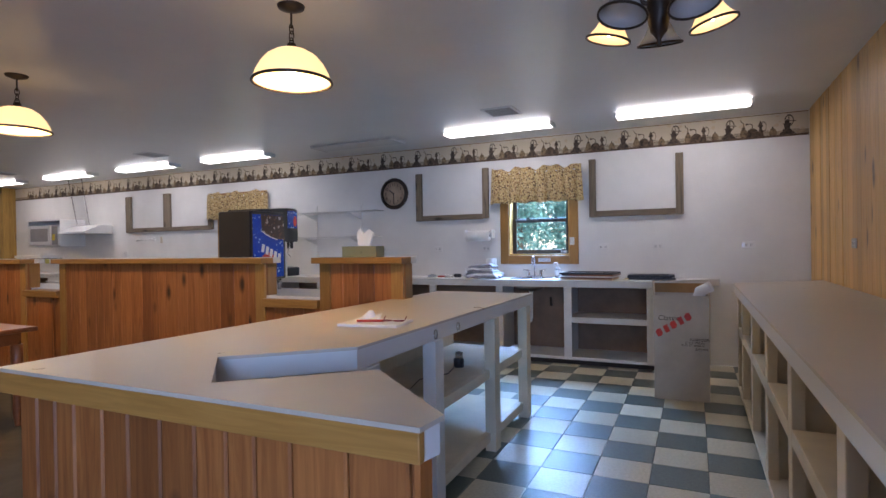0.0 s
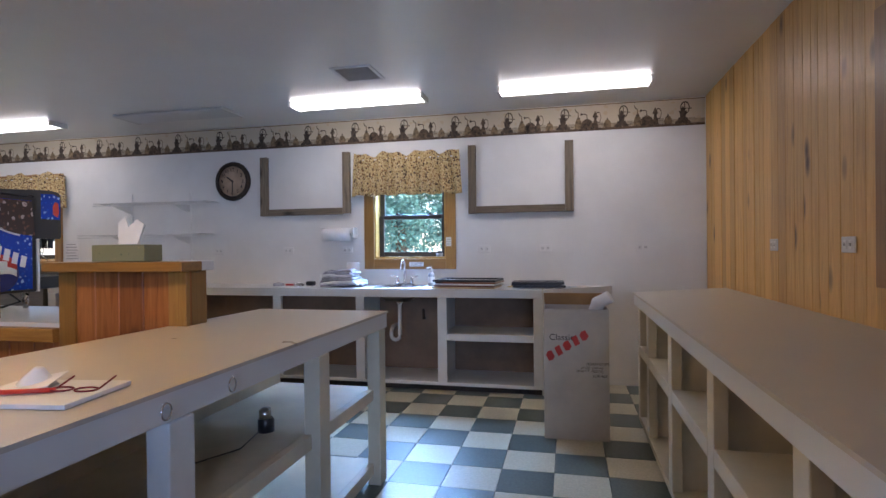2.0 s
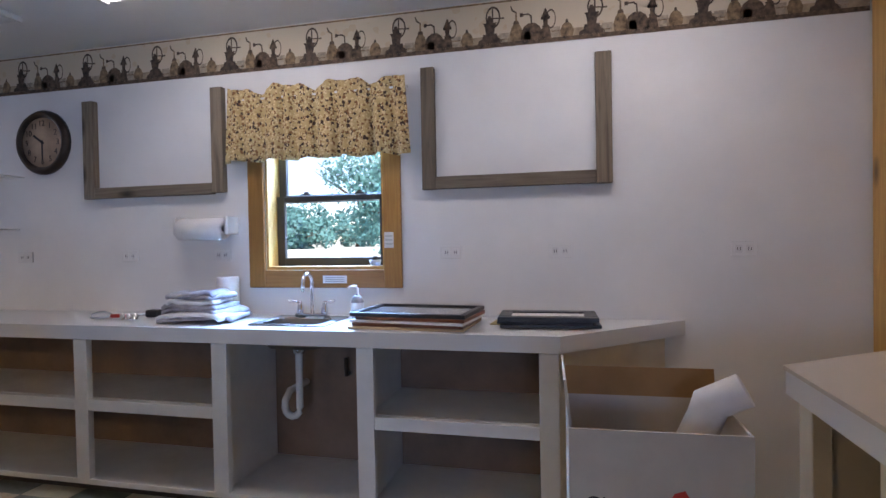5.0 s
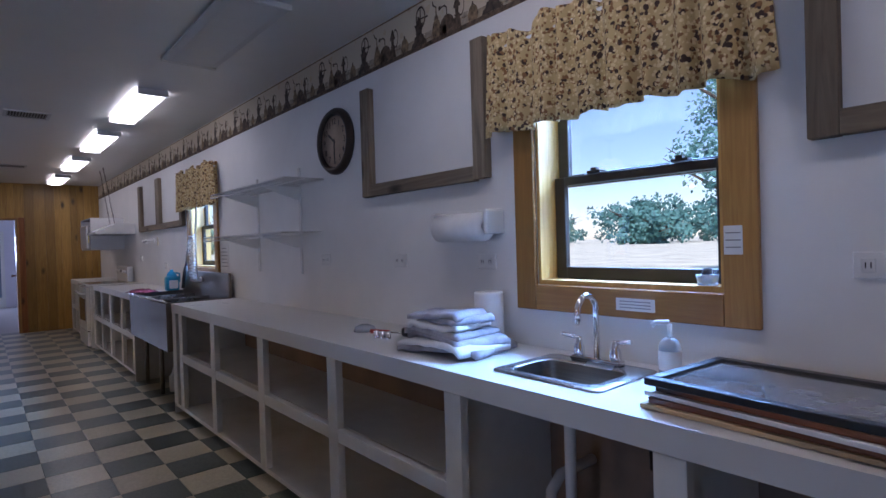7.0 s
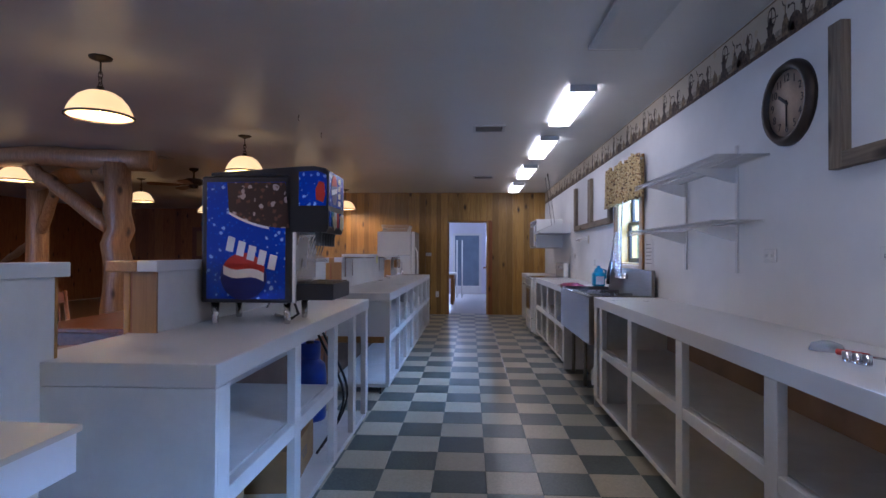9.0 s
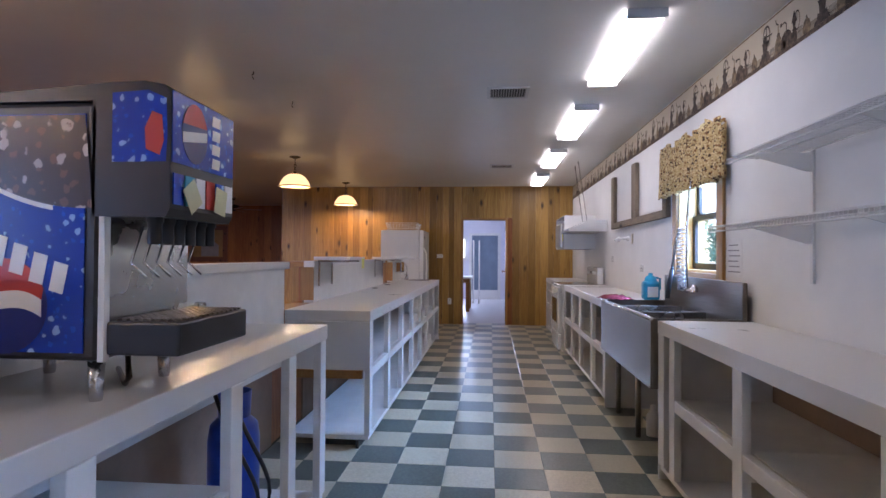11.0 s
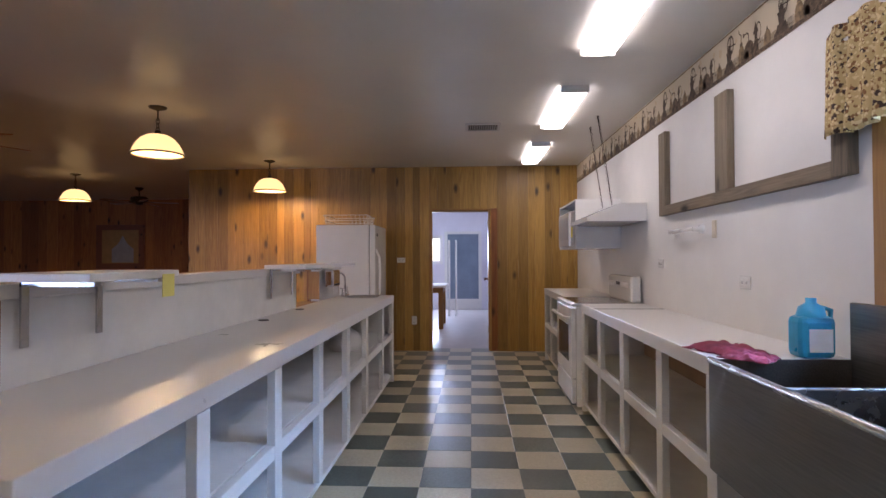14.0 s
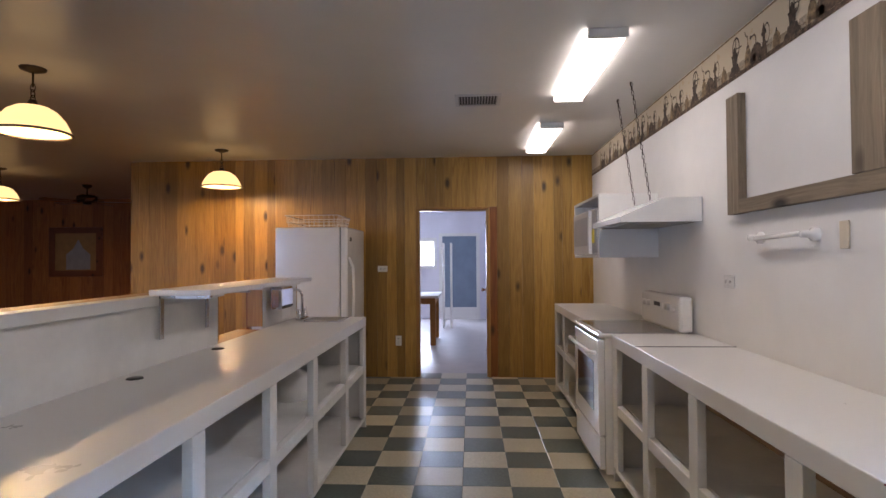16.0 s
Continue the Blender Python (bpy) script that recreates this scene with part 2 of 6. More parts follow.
M_SHBACK = plain("raw_brown_backboard", (0.27, 0.18, 0.12), 0.7, var=0.2, scale=3)
M_DEAD = plain("unlit_diffuser", (0.55, 0.55, 0.55), 0.4, var=0.04)
M_VENT = plain("grey_vent_paint", (0.32, 0.31, 0.30), 0.5, var=0.1)
M_TILE_D = tile_paint("dark_green_tile", (0.08, 0.10, 0.085), (0.135, 0.16, 0.135))
M_TILE_L = tile_paint("cream_tile", (0.46, 0.41, 0.28), (0.58, 0.52, 0.38))
M_GROUT = plain("tile_bedding", (0.10, 0.085, 0.06), 0.9, var=0.2)
M_GRASS = plain("dry_grass", (0.58, 0.57, 0.42), 1.0, var=0.2, scale=0.4)
M_LEAF = plain("tree_leaf", (0.09, 0.23, 0.20), 0.7, var=0.4, scale=2.0, bump=0)
M_BARK = plain("tree_bark", (0.09, 0.065, 0.045), 0.9, var=0.3, scale=12, bump=0.4)


def shade_material():
    m, nt, p, L = _nodes("frosted_shade_glass")
    p.inputs["Base Color"].default_value = (0.78, 0.55, 0.23, 1)
    p.inputs["Roughness"].default_value = 0.35
    p.inputs["Emission Color"].default_value = (1.0, 0.66, 0.25, 1)
    p.inputs["Emission Strength"].default_value = 0.62
    return m


M_SHADE = shade_material()
M_BULB = glow("lit_bulb", (1.0, 0.85, 0.55), 12.0)

# ---------------- mesh helpers ----------------
def BM():
    return bmesh.new()


def box(bm, x0, x1, y0, y1, z0, z1, bevel=0.0, m=None):
    vs = [bm.verts.new((x, y, z)) for z in (z0, z1) for x, y in ((x0, y0), (x1, y0), (x1, y1), (x0, y1))]
    fs = [bm.faces.new([vs[i] for i in q]) for q in ((3, 2, 1, 0), (4, 5, 6, 7), (0, 1, 5, 4), (1, 2, 6, 5), (2, 3, 7, 6), (3, 0, 4, 7))]
    if bevel:
        es = list({e for f in fs for e in f.edges})
        r = bmesh.ops.bevel(bm, geom=es, offset=bevel, segments=2, affect="EDGES", profile=0.5)
        vs = list({v for f in r["faces"] for v in f.verts} | {v for v in vs if v.is_valid})
    if m is not None:
        bmesh.ops.transform(bm, matrix=m, verts=vs)
    return bm


def prism(bm, pts, z0, z1, m=None):
    """A flat outline (counter-clockwise) raised from z0 to z1."""
    lo = [bm.verts.new((x, y, z0)) for x, y in pts]
    hi = [bm.verts.new((x, y, z1)) for x, y in pts]
    bm.faces.new(lo[::-1]), bm.faces.new(hi)
    k = len(pts)
    for i in range(k):
        bm.faces.new((lo[i], lo[(i + 1) % k], hi[(i + 1) % k], hi[i]))
    if m is not None:
        bmesh.ops.transform(bm, matrix=m, verts=lo + hi)
    return bm


def lathe(bm, prof, c=(0, 0, 0), seg=24, m=None, closed=False):
    """Turn a profile of (radius, height) about the upright axis through c."""
    rings = []
    for r, z in prof:
        if r < 1e-5:
            rings.append([bm.verts.new((c[0], c[1], c[2] + z))])
        else:
            rings.append([bm.verts.new((c[0] + r * math.cos(2 * math.pi * i / seg), c[1] + r * math.sin(2 * math.pi * i / seg), c[2] + z)) for i in range(seg)])
    pairs = list(zip(rings, rings[1:])) + ([(rings[-1], rings[0])] if closed else [])
    for a, b in pairs:
        for i in range(seg):
            j = (i + 1) % seg
            q = [a[i % len(a)], a[j % len(a)], b[j % len(b)], b[i % len(b)]]
            q = [v for k, v in enumerate(q) if v not in q[:k]]
            if len(q) > 2:
                bm.faces.new(q).smooth = True
    if m is not None:
        bmesh.ops.transform(bm, matrix=m, verts=[v for r in rings for v in r])
    return bm


def tube(bm, pts, r, seg=8, r2=None):
    """A round bar along a line of points."""
    pts = [Vector(p) for p in pts]
    rings, k = [], len(pts)
    up = Vector((0.31, 0.17, 0.93))
    for i, p in enumerate(pts):
        d = (pts[min(i + 1, k - 1)] - pts[max(i - 1, 0)]).normalized()
        a = d.cross(up).normalized()
        b = d.cross(a)
        rad = r if r2 is None else r + (r2 - r) * i / (k - 1)
        rings.append([bm.verts.new(p + rad * (math.cos(t) * a + math.sin(t) * b)) for t in (2 * math.pi * j / seg for j in range(seg))])
    for a, b in zip(rings, rings[1:]):
        for j in range(seg):
            bm.faces.new((a[j], a[(j + 1) % seg], b[(j + 1) % seg], b[j])).smooth = True
    bm.faces.new(rings[0]), bm.faces.new(rings[-1][::-1])
    return bm


def _mesh(name, bm, material):
    bmesh.ops.recalc_face_normals(bm, faces=bm.faces)
    me = bpy.data.meshes.new(name)
    bm.to_mesh(me)
    bm.free()
    me.materials.append(material)
    return me


def part(name, bm, material, parent, label=""):
    ob = new(name, _mesh(name, bm, material))
    ob.parent = parent
    if parent.type == "EMPTY":
        ob.matrix_parent_inverse = parent.matrix_world.inverted()
    return tagged(ob, label)


def thing(name, label, category, group="", kind="", at=(0, 0, 0)):
    ob = new(name)
    ob.location = at
    ob.matrix_world = Matrix.Translation(at)
    ob.empty_display_size = 0.1
    return tagged(ob, label, category, group, kind)


def solid(name, bm, material, label, category, group="", kind=""):
    return tagged(new(name, _mesh(name, bm, material)), label, category, group, kind)


def writing(name, text, size, m, material, parent):
    cu = bpy.data.curves.new(name, "FONT")
    cu.body, cu.size, cu.extrude, cu.align_x = text, size, 0.0006, "LEFT"
    ob = new(name, cu)
    ob.data.materials.append(material)
    ob.parent = parent
    ob.matrix_world = m
    return ob


def wall_with_holes(name, axis, face, back, a0, a1, z0, z1, holes, material, label):
    """An upright wall between face and back, running from a0 to a1 along the other axis, with openings (a, b, low, high)."""
    bm = BM()
    lo, hi = min(face, back), max(face, back)

    def slab(a, b, c, d):
        if b - a > 1e-4 and d - c > 1e-4:
            box(bm, *((a, b, lo, hi) if axis == "y" else (lo, hi, a, b)), c, d)
    last = a0
    for a, b, c, d in sorted(holes):
        slab(last, a, z0, z1), slab(a, b, z0, c), slab(a, b, d, z1)
        last = b
    slab(last, a1, z0, z1)
    return solid(name, bm, material, label, "wall", kind="structure")


def planks(parent, axis, face, out, a0, a1, z0, z1, material, holes=(), width=(0.09, 0.16), seed=1, thick=0.016):
    """Upright boards laid on a wall, one object each, cut round the openings."""
    rnd, a, meshes = random.Random(seed), a0, {}
    while a < a1 - 0.02:
        w = min(round(rnd.uniform(*width) / 0.02) * 0.02, a1 - a)
        spans = [(z0, z1)]
        for h0, h1, hz0, hz1 in holes:
            if a + w > h0 + 0.03 and a < h1 - 0.03:
                spans = [s for p in spans for s in ((p[0], min(p[1], hz0)), (max(p[0], hz1), p[1])) if s[1] - s[0] > 0.03]
        for c, d in spans:
            t = thick + rnd.choice((0, 0.0015, 0.003))
            key = (round(w, 3), round(c, 3), round(d, 3), t)
            if key not in meshes:
                bm = BM()
                g = 0.0007
                if axis == "x":
                    pts = [(0, g), (t - 0.0015, g), (t, g + 0.002), (t, w - g - 0.002), (t - 0.0015, w - g), (0, w - g)]
                    pts = [(out * x, y) for x, y in pts]
                else:
                    pts = [(g, 0), (g, t - 0.003), (g + 0.004, t), (w - g - 0.004, t), (w - g, t - 0.003), (w - g, 0)]
                    pts = [(x, out * y) for x, y in pts]
                prism(bm, pts, c, d)
                meshes[key] = _mesh("plank", bm, material)
            ob = new("plank", meshes[key])
            ob.location = (face, a, 0) if axis == "x" else (a, face, 0)
            ob.parent = parent
        a += w

# ---------------- the building ----------------
WX, EX, NY, CZ = -12.70, 1.18, 6.65, 2.66     # west, east and north wall faces, ceiling
SY, RX = -6.0, -16.6                          # far side of the dining room, end of its recess
WIN1, WIN2 = (-2.0, -1.24, 1.2, 2.14), (-6.86, -6.06, 1.2, 2.14)
DOOR = (4.545, 5.40, 0.0, 2.03)
EWIN = (2.45, 3.70, 1.24, 2.14)

wall_n = wall_with_holes("wall_north", "y", NY, NY + 0.2, -19.2, EX + 0.2, 0, CZ, [WIN1, WIN2], M_WALL, "white painted kitchen wall above the counters")
wall_w = wall_with_holes("wall_west", "x", WX - 0.02, WX - 0.16, 0.95, NY, 0, CZ, [DOOR], M_CEDAR, "wood-panelled end wall with a doorway")
# the second opening is unseen, cut only for the added fill lamp
wall_e = wall_with_holes("wall_east", "x", EX + 0.02, EX + 0.2, SY, NY, 0, CZ, [EWIN, (-3.6, -1.4, 0.85, 2.35)], M_PINE_E, "pale pine-boarded side wall with a window")
solid("wall_south", box(BM(), RX - 0.2, EX + 0.2, SY - 0.2, SY, 0, CZ), M_CEDAR, "dark wooden wall of the dining room", "wall", kind="structure")
wall_r = solid("wall_recess", box(BM(), RX - 0.2, RX, SY, 0.95, 0, CZ), M_CEDAR, "dark wooden boards at the end of the dining room", "wall", kind="structure")
solid("wall_recess_side", box(BM(), RX, WX - 0.16, 0.95, 1.09, 0, CZ), M_CEDAR, "wooden return wall beside the recess", "wall", kind="structure")
solid("ceiling", box(BM(), -19.2, EX + 0.2, SY - 0.2, NY + 0.2, CZ, CZ + 0.15), M_CEIL, "smooth painted ceiling with a soft sheen", "ceiling", kind="structure")
solid("floor_base", box(BM(), WX, EX + 0.2, 0.6, NY, -0.12, -0.006), M_GROUT, "bedding under the floor tiles", "floor", kind="structure")
solid("floor_dining", box(BM(), RX, EX + 0.2, SY, 0.6, -0.12, -0.001), M_DINE, "brown dining room floor", "floor", kind="structure")
solid("floor_back_room", box(BM(), -19.2, WX, 1.09, NY, -0.12, -0.002), M_CARPET, "pale shiny vinyl floor of the back room", "floor", kind="structure")
planks(wall_w, "x", WX - 0.02, 1, 0.95, NY, 0, CZ, M_PINE, [(4.523, 5.422, -1, 2.052)], seed=4)
planks(wall_e, "x", EX + 0.02, -1, -0.6, NY, 0.0, CZ, M_PINE_E, [(EWIN[0] - 0.1, EWIN[1] + 0.1, 1.14, 2.24)], (0.08, 0.13), 7)
planks(wall_r, "x", RX, 1, SY, 0.95, 0, CZ, M_CEDAR, [], (0.16, 0.24), 9)


def casing(name, axis, face, out, a0, a1, z0, z1, w, t, label, sill=True, mat_v=None, mat_h=None):
    """Boards round an opening, proud of the wall."""
    e = thing(name, label, "trim", kind="structure")
    mv, mh = mat_v or M_TRIMZ, mat_h or M_TRIM

    def board(n, a, b, c, d, mat):
        lo, hi = sorted((face, face + out * t))
        part(n, box(BM(), *((a, b, lo, hi) if axis == "y" else (lo, hi, a, b)), c, d, 0.004), mat, e)
    board("casing_board", a0 - w, a0, z0 - (w if sill else 0), z1 + w, mv)
    board("casing_board", a1, a1 + w, z0 - (w if sill else 0), z1 + w, mv)
    board("head_board", a0 + 0.001, a1 - 0.001, z1, z1 + w, mh)
    if sill:
        board("apron_board", a0 + 0.001, a1 - 0.001, z0 - w, z0, mh)
    return e


casing("door_trim", "x", WX, 1, *DOOR[:2], 0, 2.03, 0.022, 0.012, "dark wooden edging strip of the doorway", sill=False)
for h in (WIN1, WIN2):
    casing("window_trim", "y", NY, -1, *h, 0.105, 0.022, "honey-coloured pine window casing")
casing("window_trim", "x", EX, -1, *EWIN, 0.10, 0.03, "pale pine window casing")
solid("door_jamb", box(box(box(BM(), WX - 0.16, WX - 0.02, DOOR[0] + 0.001, DOOR[0] + 0.02, 0, 2.03), WX - 0.16, WX - 0.02, DOOR[1] - 0.02, DOOR[1] - 0.001, 0, 2.03), WX - 0.16, WX - 0.02, DOOR[0] + 0.02, DOOR[1] - 0.02, 2.01, 2.029), M_TRIMZ, "wooden lining of the doorway", "trim", kind="structure")
d = thing("door_1", "dark red-brown door standing open into the back room", "door", kind="structure")
leaf = part("door_leaf", box(BM(), WX - 0.98, WX - 0.17, DOOR[1] + 0.0, DOOR[1] + 0.04, 0.01, 2.01, 0.004), M_TABLE, d)
for z in (0.25, 1.0, 1.8):
    part("hinge", box(BM(), WX - 0.2, WX - 0.15, DOOR[1] - 0.026, DOOR[1] - 0.004, z, z + 0.09), M_STEELL, leaf, "bright steel hinge")
part("knob", lathe(BM(), [(0, 0.0), (0.012, 0), (0.012, 0.03), (0.028, 0.045), (0.028, 0.065), (0, 0.075)], m=pose(WX - 0.9, DOOR[1], 1.0, 90, 0, 0)), M_CHROME, leaf)


def sash_window(h, name):
    x0, x1, z0, z1 = h
    w = thing(name, "dark-framed double-hung sash window above the counter", "window", kind="structure")
    b = BM()
    for a in ((x0 + 0.001, x0 + 0.016, NY + 0.001, NY + 0.2, z0 + 0.001, z1 - 0.001), (x1 - 0.016, x1 - 0.001, NY + 0.001, NY + 0.2, z0 + 0.001, z1 - 0.001), (x0 + 0.016, x1 - 0.016, NY + 0.001, NY + 0.2, z1 - 0.016, z1 - 0.001), (x0 + 0.016, x1 - 0.016, NY + 0.001, NY + 0.2, z0 + 0.001, z0 + 0.02)):
        box(b, *a)
    part("reveal", b, M_PINE_E, w, "pale pine window reveal")
    zm = (z0 + z1) / 2 - 0.04
    for n, y, a, c in (("lower_sash", NY + 0.105, z0 + 0.02, zm + 0.02), ("upper_sash", NY + 0.137, zm - 0.02, z1 - 0.016)):
        b = BM()
        l, r, f = x0 + 0.016, x1 - 0.016, 0.052
        for q in ((l, l + f, a, c), (r - f, r, a, c), (l + f, r - f, a, a + 0.05), (l + f, r - f, c - 0.036, c)):
            box(b, q[0], q[1], y, y + 0.03, q[2], q[3], 0.004)
        s = part(n, b, M_SASH, w)
        g = part("pane", box(BM(), l + f, r - f, y + 0.012, y + 0.017, a + 0.05, c - 0.036), M_GLASS, s)
        g.visible_shadow = False
    for dx in (0.2, 0.55):
        part("sash_lock", box(box(BM(), x0 + dx, x0 + dx + 0.06, NY + 0.075, NY + 0.115, zm + 0.021, zm + 0.03), x0 + dx + 0.015, x0 + dx + 0.04, NY + 0.08, NY + 0.10, zm + 0.03, zm + 0.042), M_SASH, w)


sash_window(WIN1, "window_1")
sash_window(WIN2, "window_2")
w = thing("window_3", "side window with a dark frame and an added dark blue backing", "window", kind="structure")
b = BM()
for q in ((EWIN[0] + 0.001, EWIN[0] + 0.06, EWIN[2], EWIN[3]), (EWIN[1] - 0.06, EWIN[1] - 0.001, EWIN[2], EWIN[3]), (EWIN[0] + 0.06, EWIN[1] - 0.06, EWIN[2] + 0.001, EWIN[2] + 0.06), (EWIN[0] + 0.06, EWIN[1] - 0.06, EWIN[3] - 0.06, EWIN[3] - 0.001), (EWIN[0] + 0.06, EWIN[1] - 0.06, 1.67, 1.71)):
    box(b, EX + 0.06, EX + 0.11, *q, 0.003)
part("window_frame", b, M_SASH, w)
part("pane", box(BM(), EX + 0.082, EX + 0.088, EWIN[0] + 0.06, EWIN[1] - 0.06, EWIN[2] + 0.06, EWIN[3] - 0.06), M_GLASS, w)
# made-up navy sheet behind the pane, so that the glass looks dark blue
part("dark_backing", box(BM(), EX + 0.12, EX + 0.125, EWIN[0] + 0.01, EWIN[1] - 0.01, EWIN[2] + 0.01, EWIN[3] - 0.01), plain("navy_backing", (0.03, 0.05, 0.10), 0.7, var=0.2), w)

# ---------------- outdoors ----------------
solid("ground", prism(BM(), [(-400, NY + 0.25), (400, NY + 0.25), (400, 900), (-400, 900)], -0.7, -0.3), M_GRASS, "pale sunlit meadow outside the windows", "ground", kind="structure")


def tree(x, y, h, spread, seed, clumps):
    rnd = random.Random(seed)
    e = thing("tree", "leafy green tree standing in the meadow", "tree", "trees outside", at=(x, y, -0.3))
    b = BM()
    tube(b, [(x, y, -0.35), (x + 0.05, y, h * 0.2), (x - 0.05, y + 0.1, h * 0.45), (x, y, h * 0.8)], spread * 0.075, 10, spread * 0.02)
    for i in range(9):
        a, z = rnd.uniform(0, 6.28), h * rnd.uniform(0.2, 0.6)
        tube(b, [(x, y, z), (x + spread * 0.4 * math.cos(a), y + spread * 0.4 * math.sin(a), z + h * 0.1), (x + spread * 0.8 * math.cos(a), y + spread * 0.8 * math.sin(a), z + h * 0.2)], spread * 0.028, 6, 0.01)
    part("trunk", b, M_BARK, e)
    vs, fs = [], []
    lobes = [(rnd.uniform(-0.75, 0.75) * spread, rnd.uniform(-0.75, 0.75) * spread, h * rnd.uniform(0.22 if y < 50 else 0.05, 0.92), spread * rnd.uniform(0.2, 0.42)) for _ in range(26)]
    for i in range(clumps):
        lx, ly, lz, lr = rnd.choice(lobes)
        d = Vector((rnd.gauss(0, 1), rnd.gauss(0, 1), rnd.gauss(0, 0.7))).normalized() * lr * rnd.uniform(0.4, 1.05)
        c = Vector((x + lx, y + ly, lz)) + d
        s = rnd.uniform(0.05, 0.12) * (1 if y < 50 else 7)
        u = Vector((rnd.gauss(0, 1), rnd.gauss(0, 1), rnd.gauss(0, 1))).normalized()
        v = u.orthogonal().normalized()
        k = len(vs)
        vs += [c - u * s, c + v * s * 0.6, c + u * s, c - v * s * 0.6]
        fs.append((k, k + 1, k + 2, k + 3))
    me = bpy.data.meshes.new("crown")
    me.from_pydata(vs, [], fs)
    me.materials.append(M_LEAF)
    cr = new("crown", me)
    cr.parent = e
    cr.matrix_parent_inverse = e.matrix_world.inverted()
    tagged(cr, kind="stuff")


tree(-7.5, 25.0, 9.5, 3.9, 3, 24000)
tree(-62, 120, 7, 6, 5, 2500)
for i, (tx, ty) in enumerate(((-60, 150), (-48, 155), (-36, 160), (-75, 150), (-92, 158), (-110, 150), (-20, 165), (-130, 160), (10, 170), (-150, 155), (-150, 66), (-165, 82), (-150, 100), (-175, 60), (-140, 120))):
    tree(tx, ty, 11 + (i * 37 % 5), 9, 20 + i, 1500)

# ---------------- counters ----------------
def counter(name, label, x0, x1, y0, y1, top, stiles, open_at, shelf=None, skip=(), thick=0.075, mat_top=None, mat=None, toe=0.09, ends=(True, True), back=True, chamfer=None, sw=0.085):
    """An open-shelved counter along x: top, face frame with stiles and rails, shelves, floor board, back, ends."""
    e = thing(name, label, "counter", at=((x0 + x1) / 2, (y0 + y1) / 2, 0))
    mat = mat or M_WHITE
    s = 1 if open_at == "y0" else -1
    yf, yb = (y0, y1) if s > 0 else (y1, y0)     # open front, back

    def yy(a, b):
        return sorted((yf + s * a, yf + s * b))
    dep = abs(y1 - y0)
    if chamfer:
        x1 = -0.24
        tb = BM()
        for piece in chamfer:
            prism(tb, piece, top - thick, top)
    else:
        tb = box(BM(), x0, x1, y0, y1, top - thick, top, 0.004)
    part("worktop", tb, mat_top or M_LAMW, e, "worn laminate worktop")
    fb = top - thick - 0.002
    for i, sx in enumerate(stiles):
        part("stile", box(BM(), sx - sw / 2, sx + sw / 2, *yy(0.002, 0.04), toe + 0.002, fb, 0.003), mat, e)
    part("floor_board", box(BM(), x0 + 0.02, x1 - 0.02, *yy(0.012, dep - 0.02), toe - 0.03, toe, 0.003), mat, e)
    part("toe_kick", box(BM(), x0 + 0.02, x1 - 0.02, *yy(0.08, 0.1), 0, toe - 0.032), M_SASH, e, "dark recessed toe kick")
    if back:
        part("back_panel", box(BM(), x0 + 0.02, x1 - 0.02, *yy(dep - 0.016, dep - 0.004), toe, fb), M_SHBACK, e, "unpainted brown backboard")
    for k, (on, x) in enumerate(zip(ends, (x0 + 0.001, x1 - 0.017))):
        if on:
            part("end_panel", box(BM(), x, x + 0.016, *yy(0.003, dep - 0.018), 0.0, fb), mat, e)
    for i, (a, c) in enumerate(zip(stiles, stiles[1:])):
        if i not in skip and shelf:
            part("shelf", box(BM(), a + 0.0005, c - 0.0005, *yy(0.052, dep - 0.02), shelf - 0.02, shelf), mat, e)
            part("shelf_rail", box(BM(), a + sw / 2 + 0.001, c - sw / 2 - 0.001, *yy(0.004, 0.041), shelf - 0.06, shelf + 0.001, 0.003), mat, e)
        part("divider", box(BM(), a - 0.009, a + 0.009, *yy(0.052, dep - 0.02), toe + 0.002, fb), mat, e) if i and back and (i in skip or i - 1 in skip) else None
    return e


counter("north_counter", "long white open-shelved counter under the window", -5.56, 0.36, 6.095, NY - 0.004, 0.935, [-5.5, -5.32, -4.52, -3.66, -2.81, -1.95, -1.16, -0.30], "y0", 0.53, (0, 5),
        chamfer=[[(-5.56, 6.095), (-1.83, 6.095), (-1.83, NY - 0.006), (-5.56, NY - 0.006)], [(-1.47, 6.095), (-0.25, 6.095), (0.36, NY - 0.006), (-1.47, NY - 0.006)],
                 [(-1.83, 6.095), (-1.47, 6.095), (-1.47, 6.24), (-1.83, 6.24)], [(-1.83, 6.48), (-1.47, 6.48), (-1.47, NY - 0.006), (-1.83, NY - 0.006)]], ends=(True, False))
bm = BM()
prism(bm, [(-0.255, 6.15), (0.26, NY - 0.02), (0.24, NY - 0.01), (-0.275, 6.165)], 0.0, 0.855)
solid("counter_end_panel", bm, M_CREAM, "cream plywood panel closing the angled counter end", "panel")
counter("prep_counter", "white open-shelved counter between range and sink", -9.70, -7.07, 6.095, NY - 0.004, 0.935, [-9.64, -9.05, -8.43, -7.73, -7.12], "y0", 0.50)
counter("corner_counter", "white open-shelved counter in the corner beside the range", -12.1, -10.56, 6.095, NY - 0.004, 0.935, [-12.05, -11.56, -10.61], "y0", 0.50)
solid("worktop_seam", box(BM(), -9.205, -9.197, 6.094, NY - 0.01, 0.934, 0.9375), M_INK, "dark joint between two worktops", "trim", kind="structure")
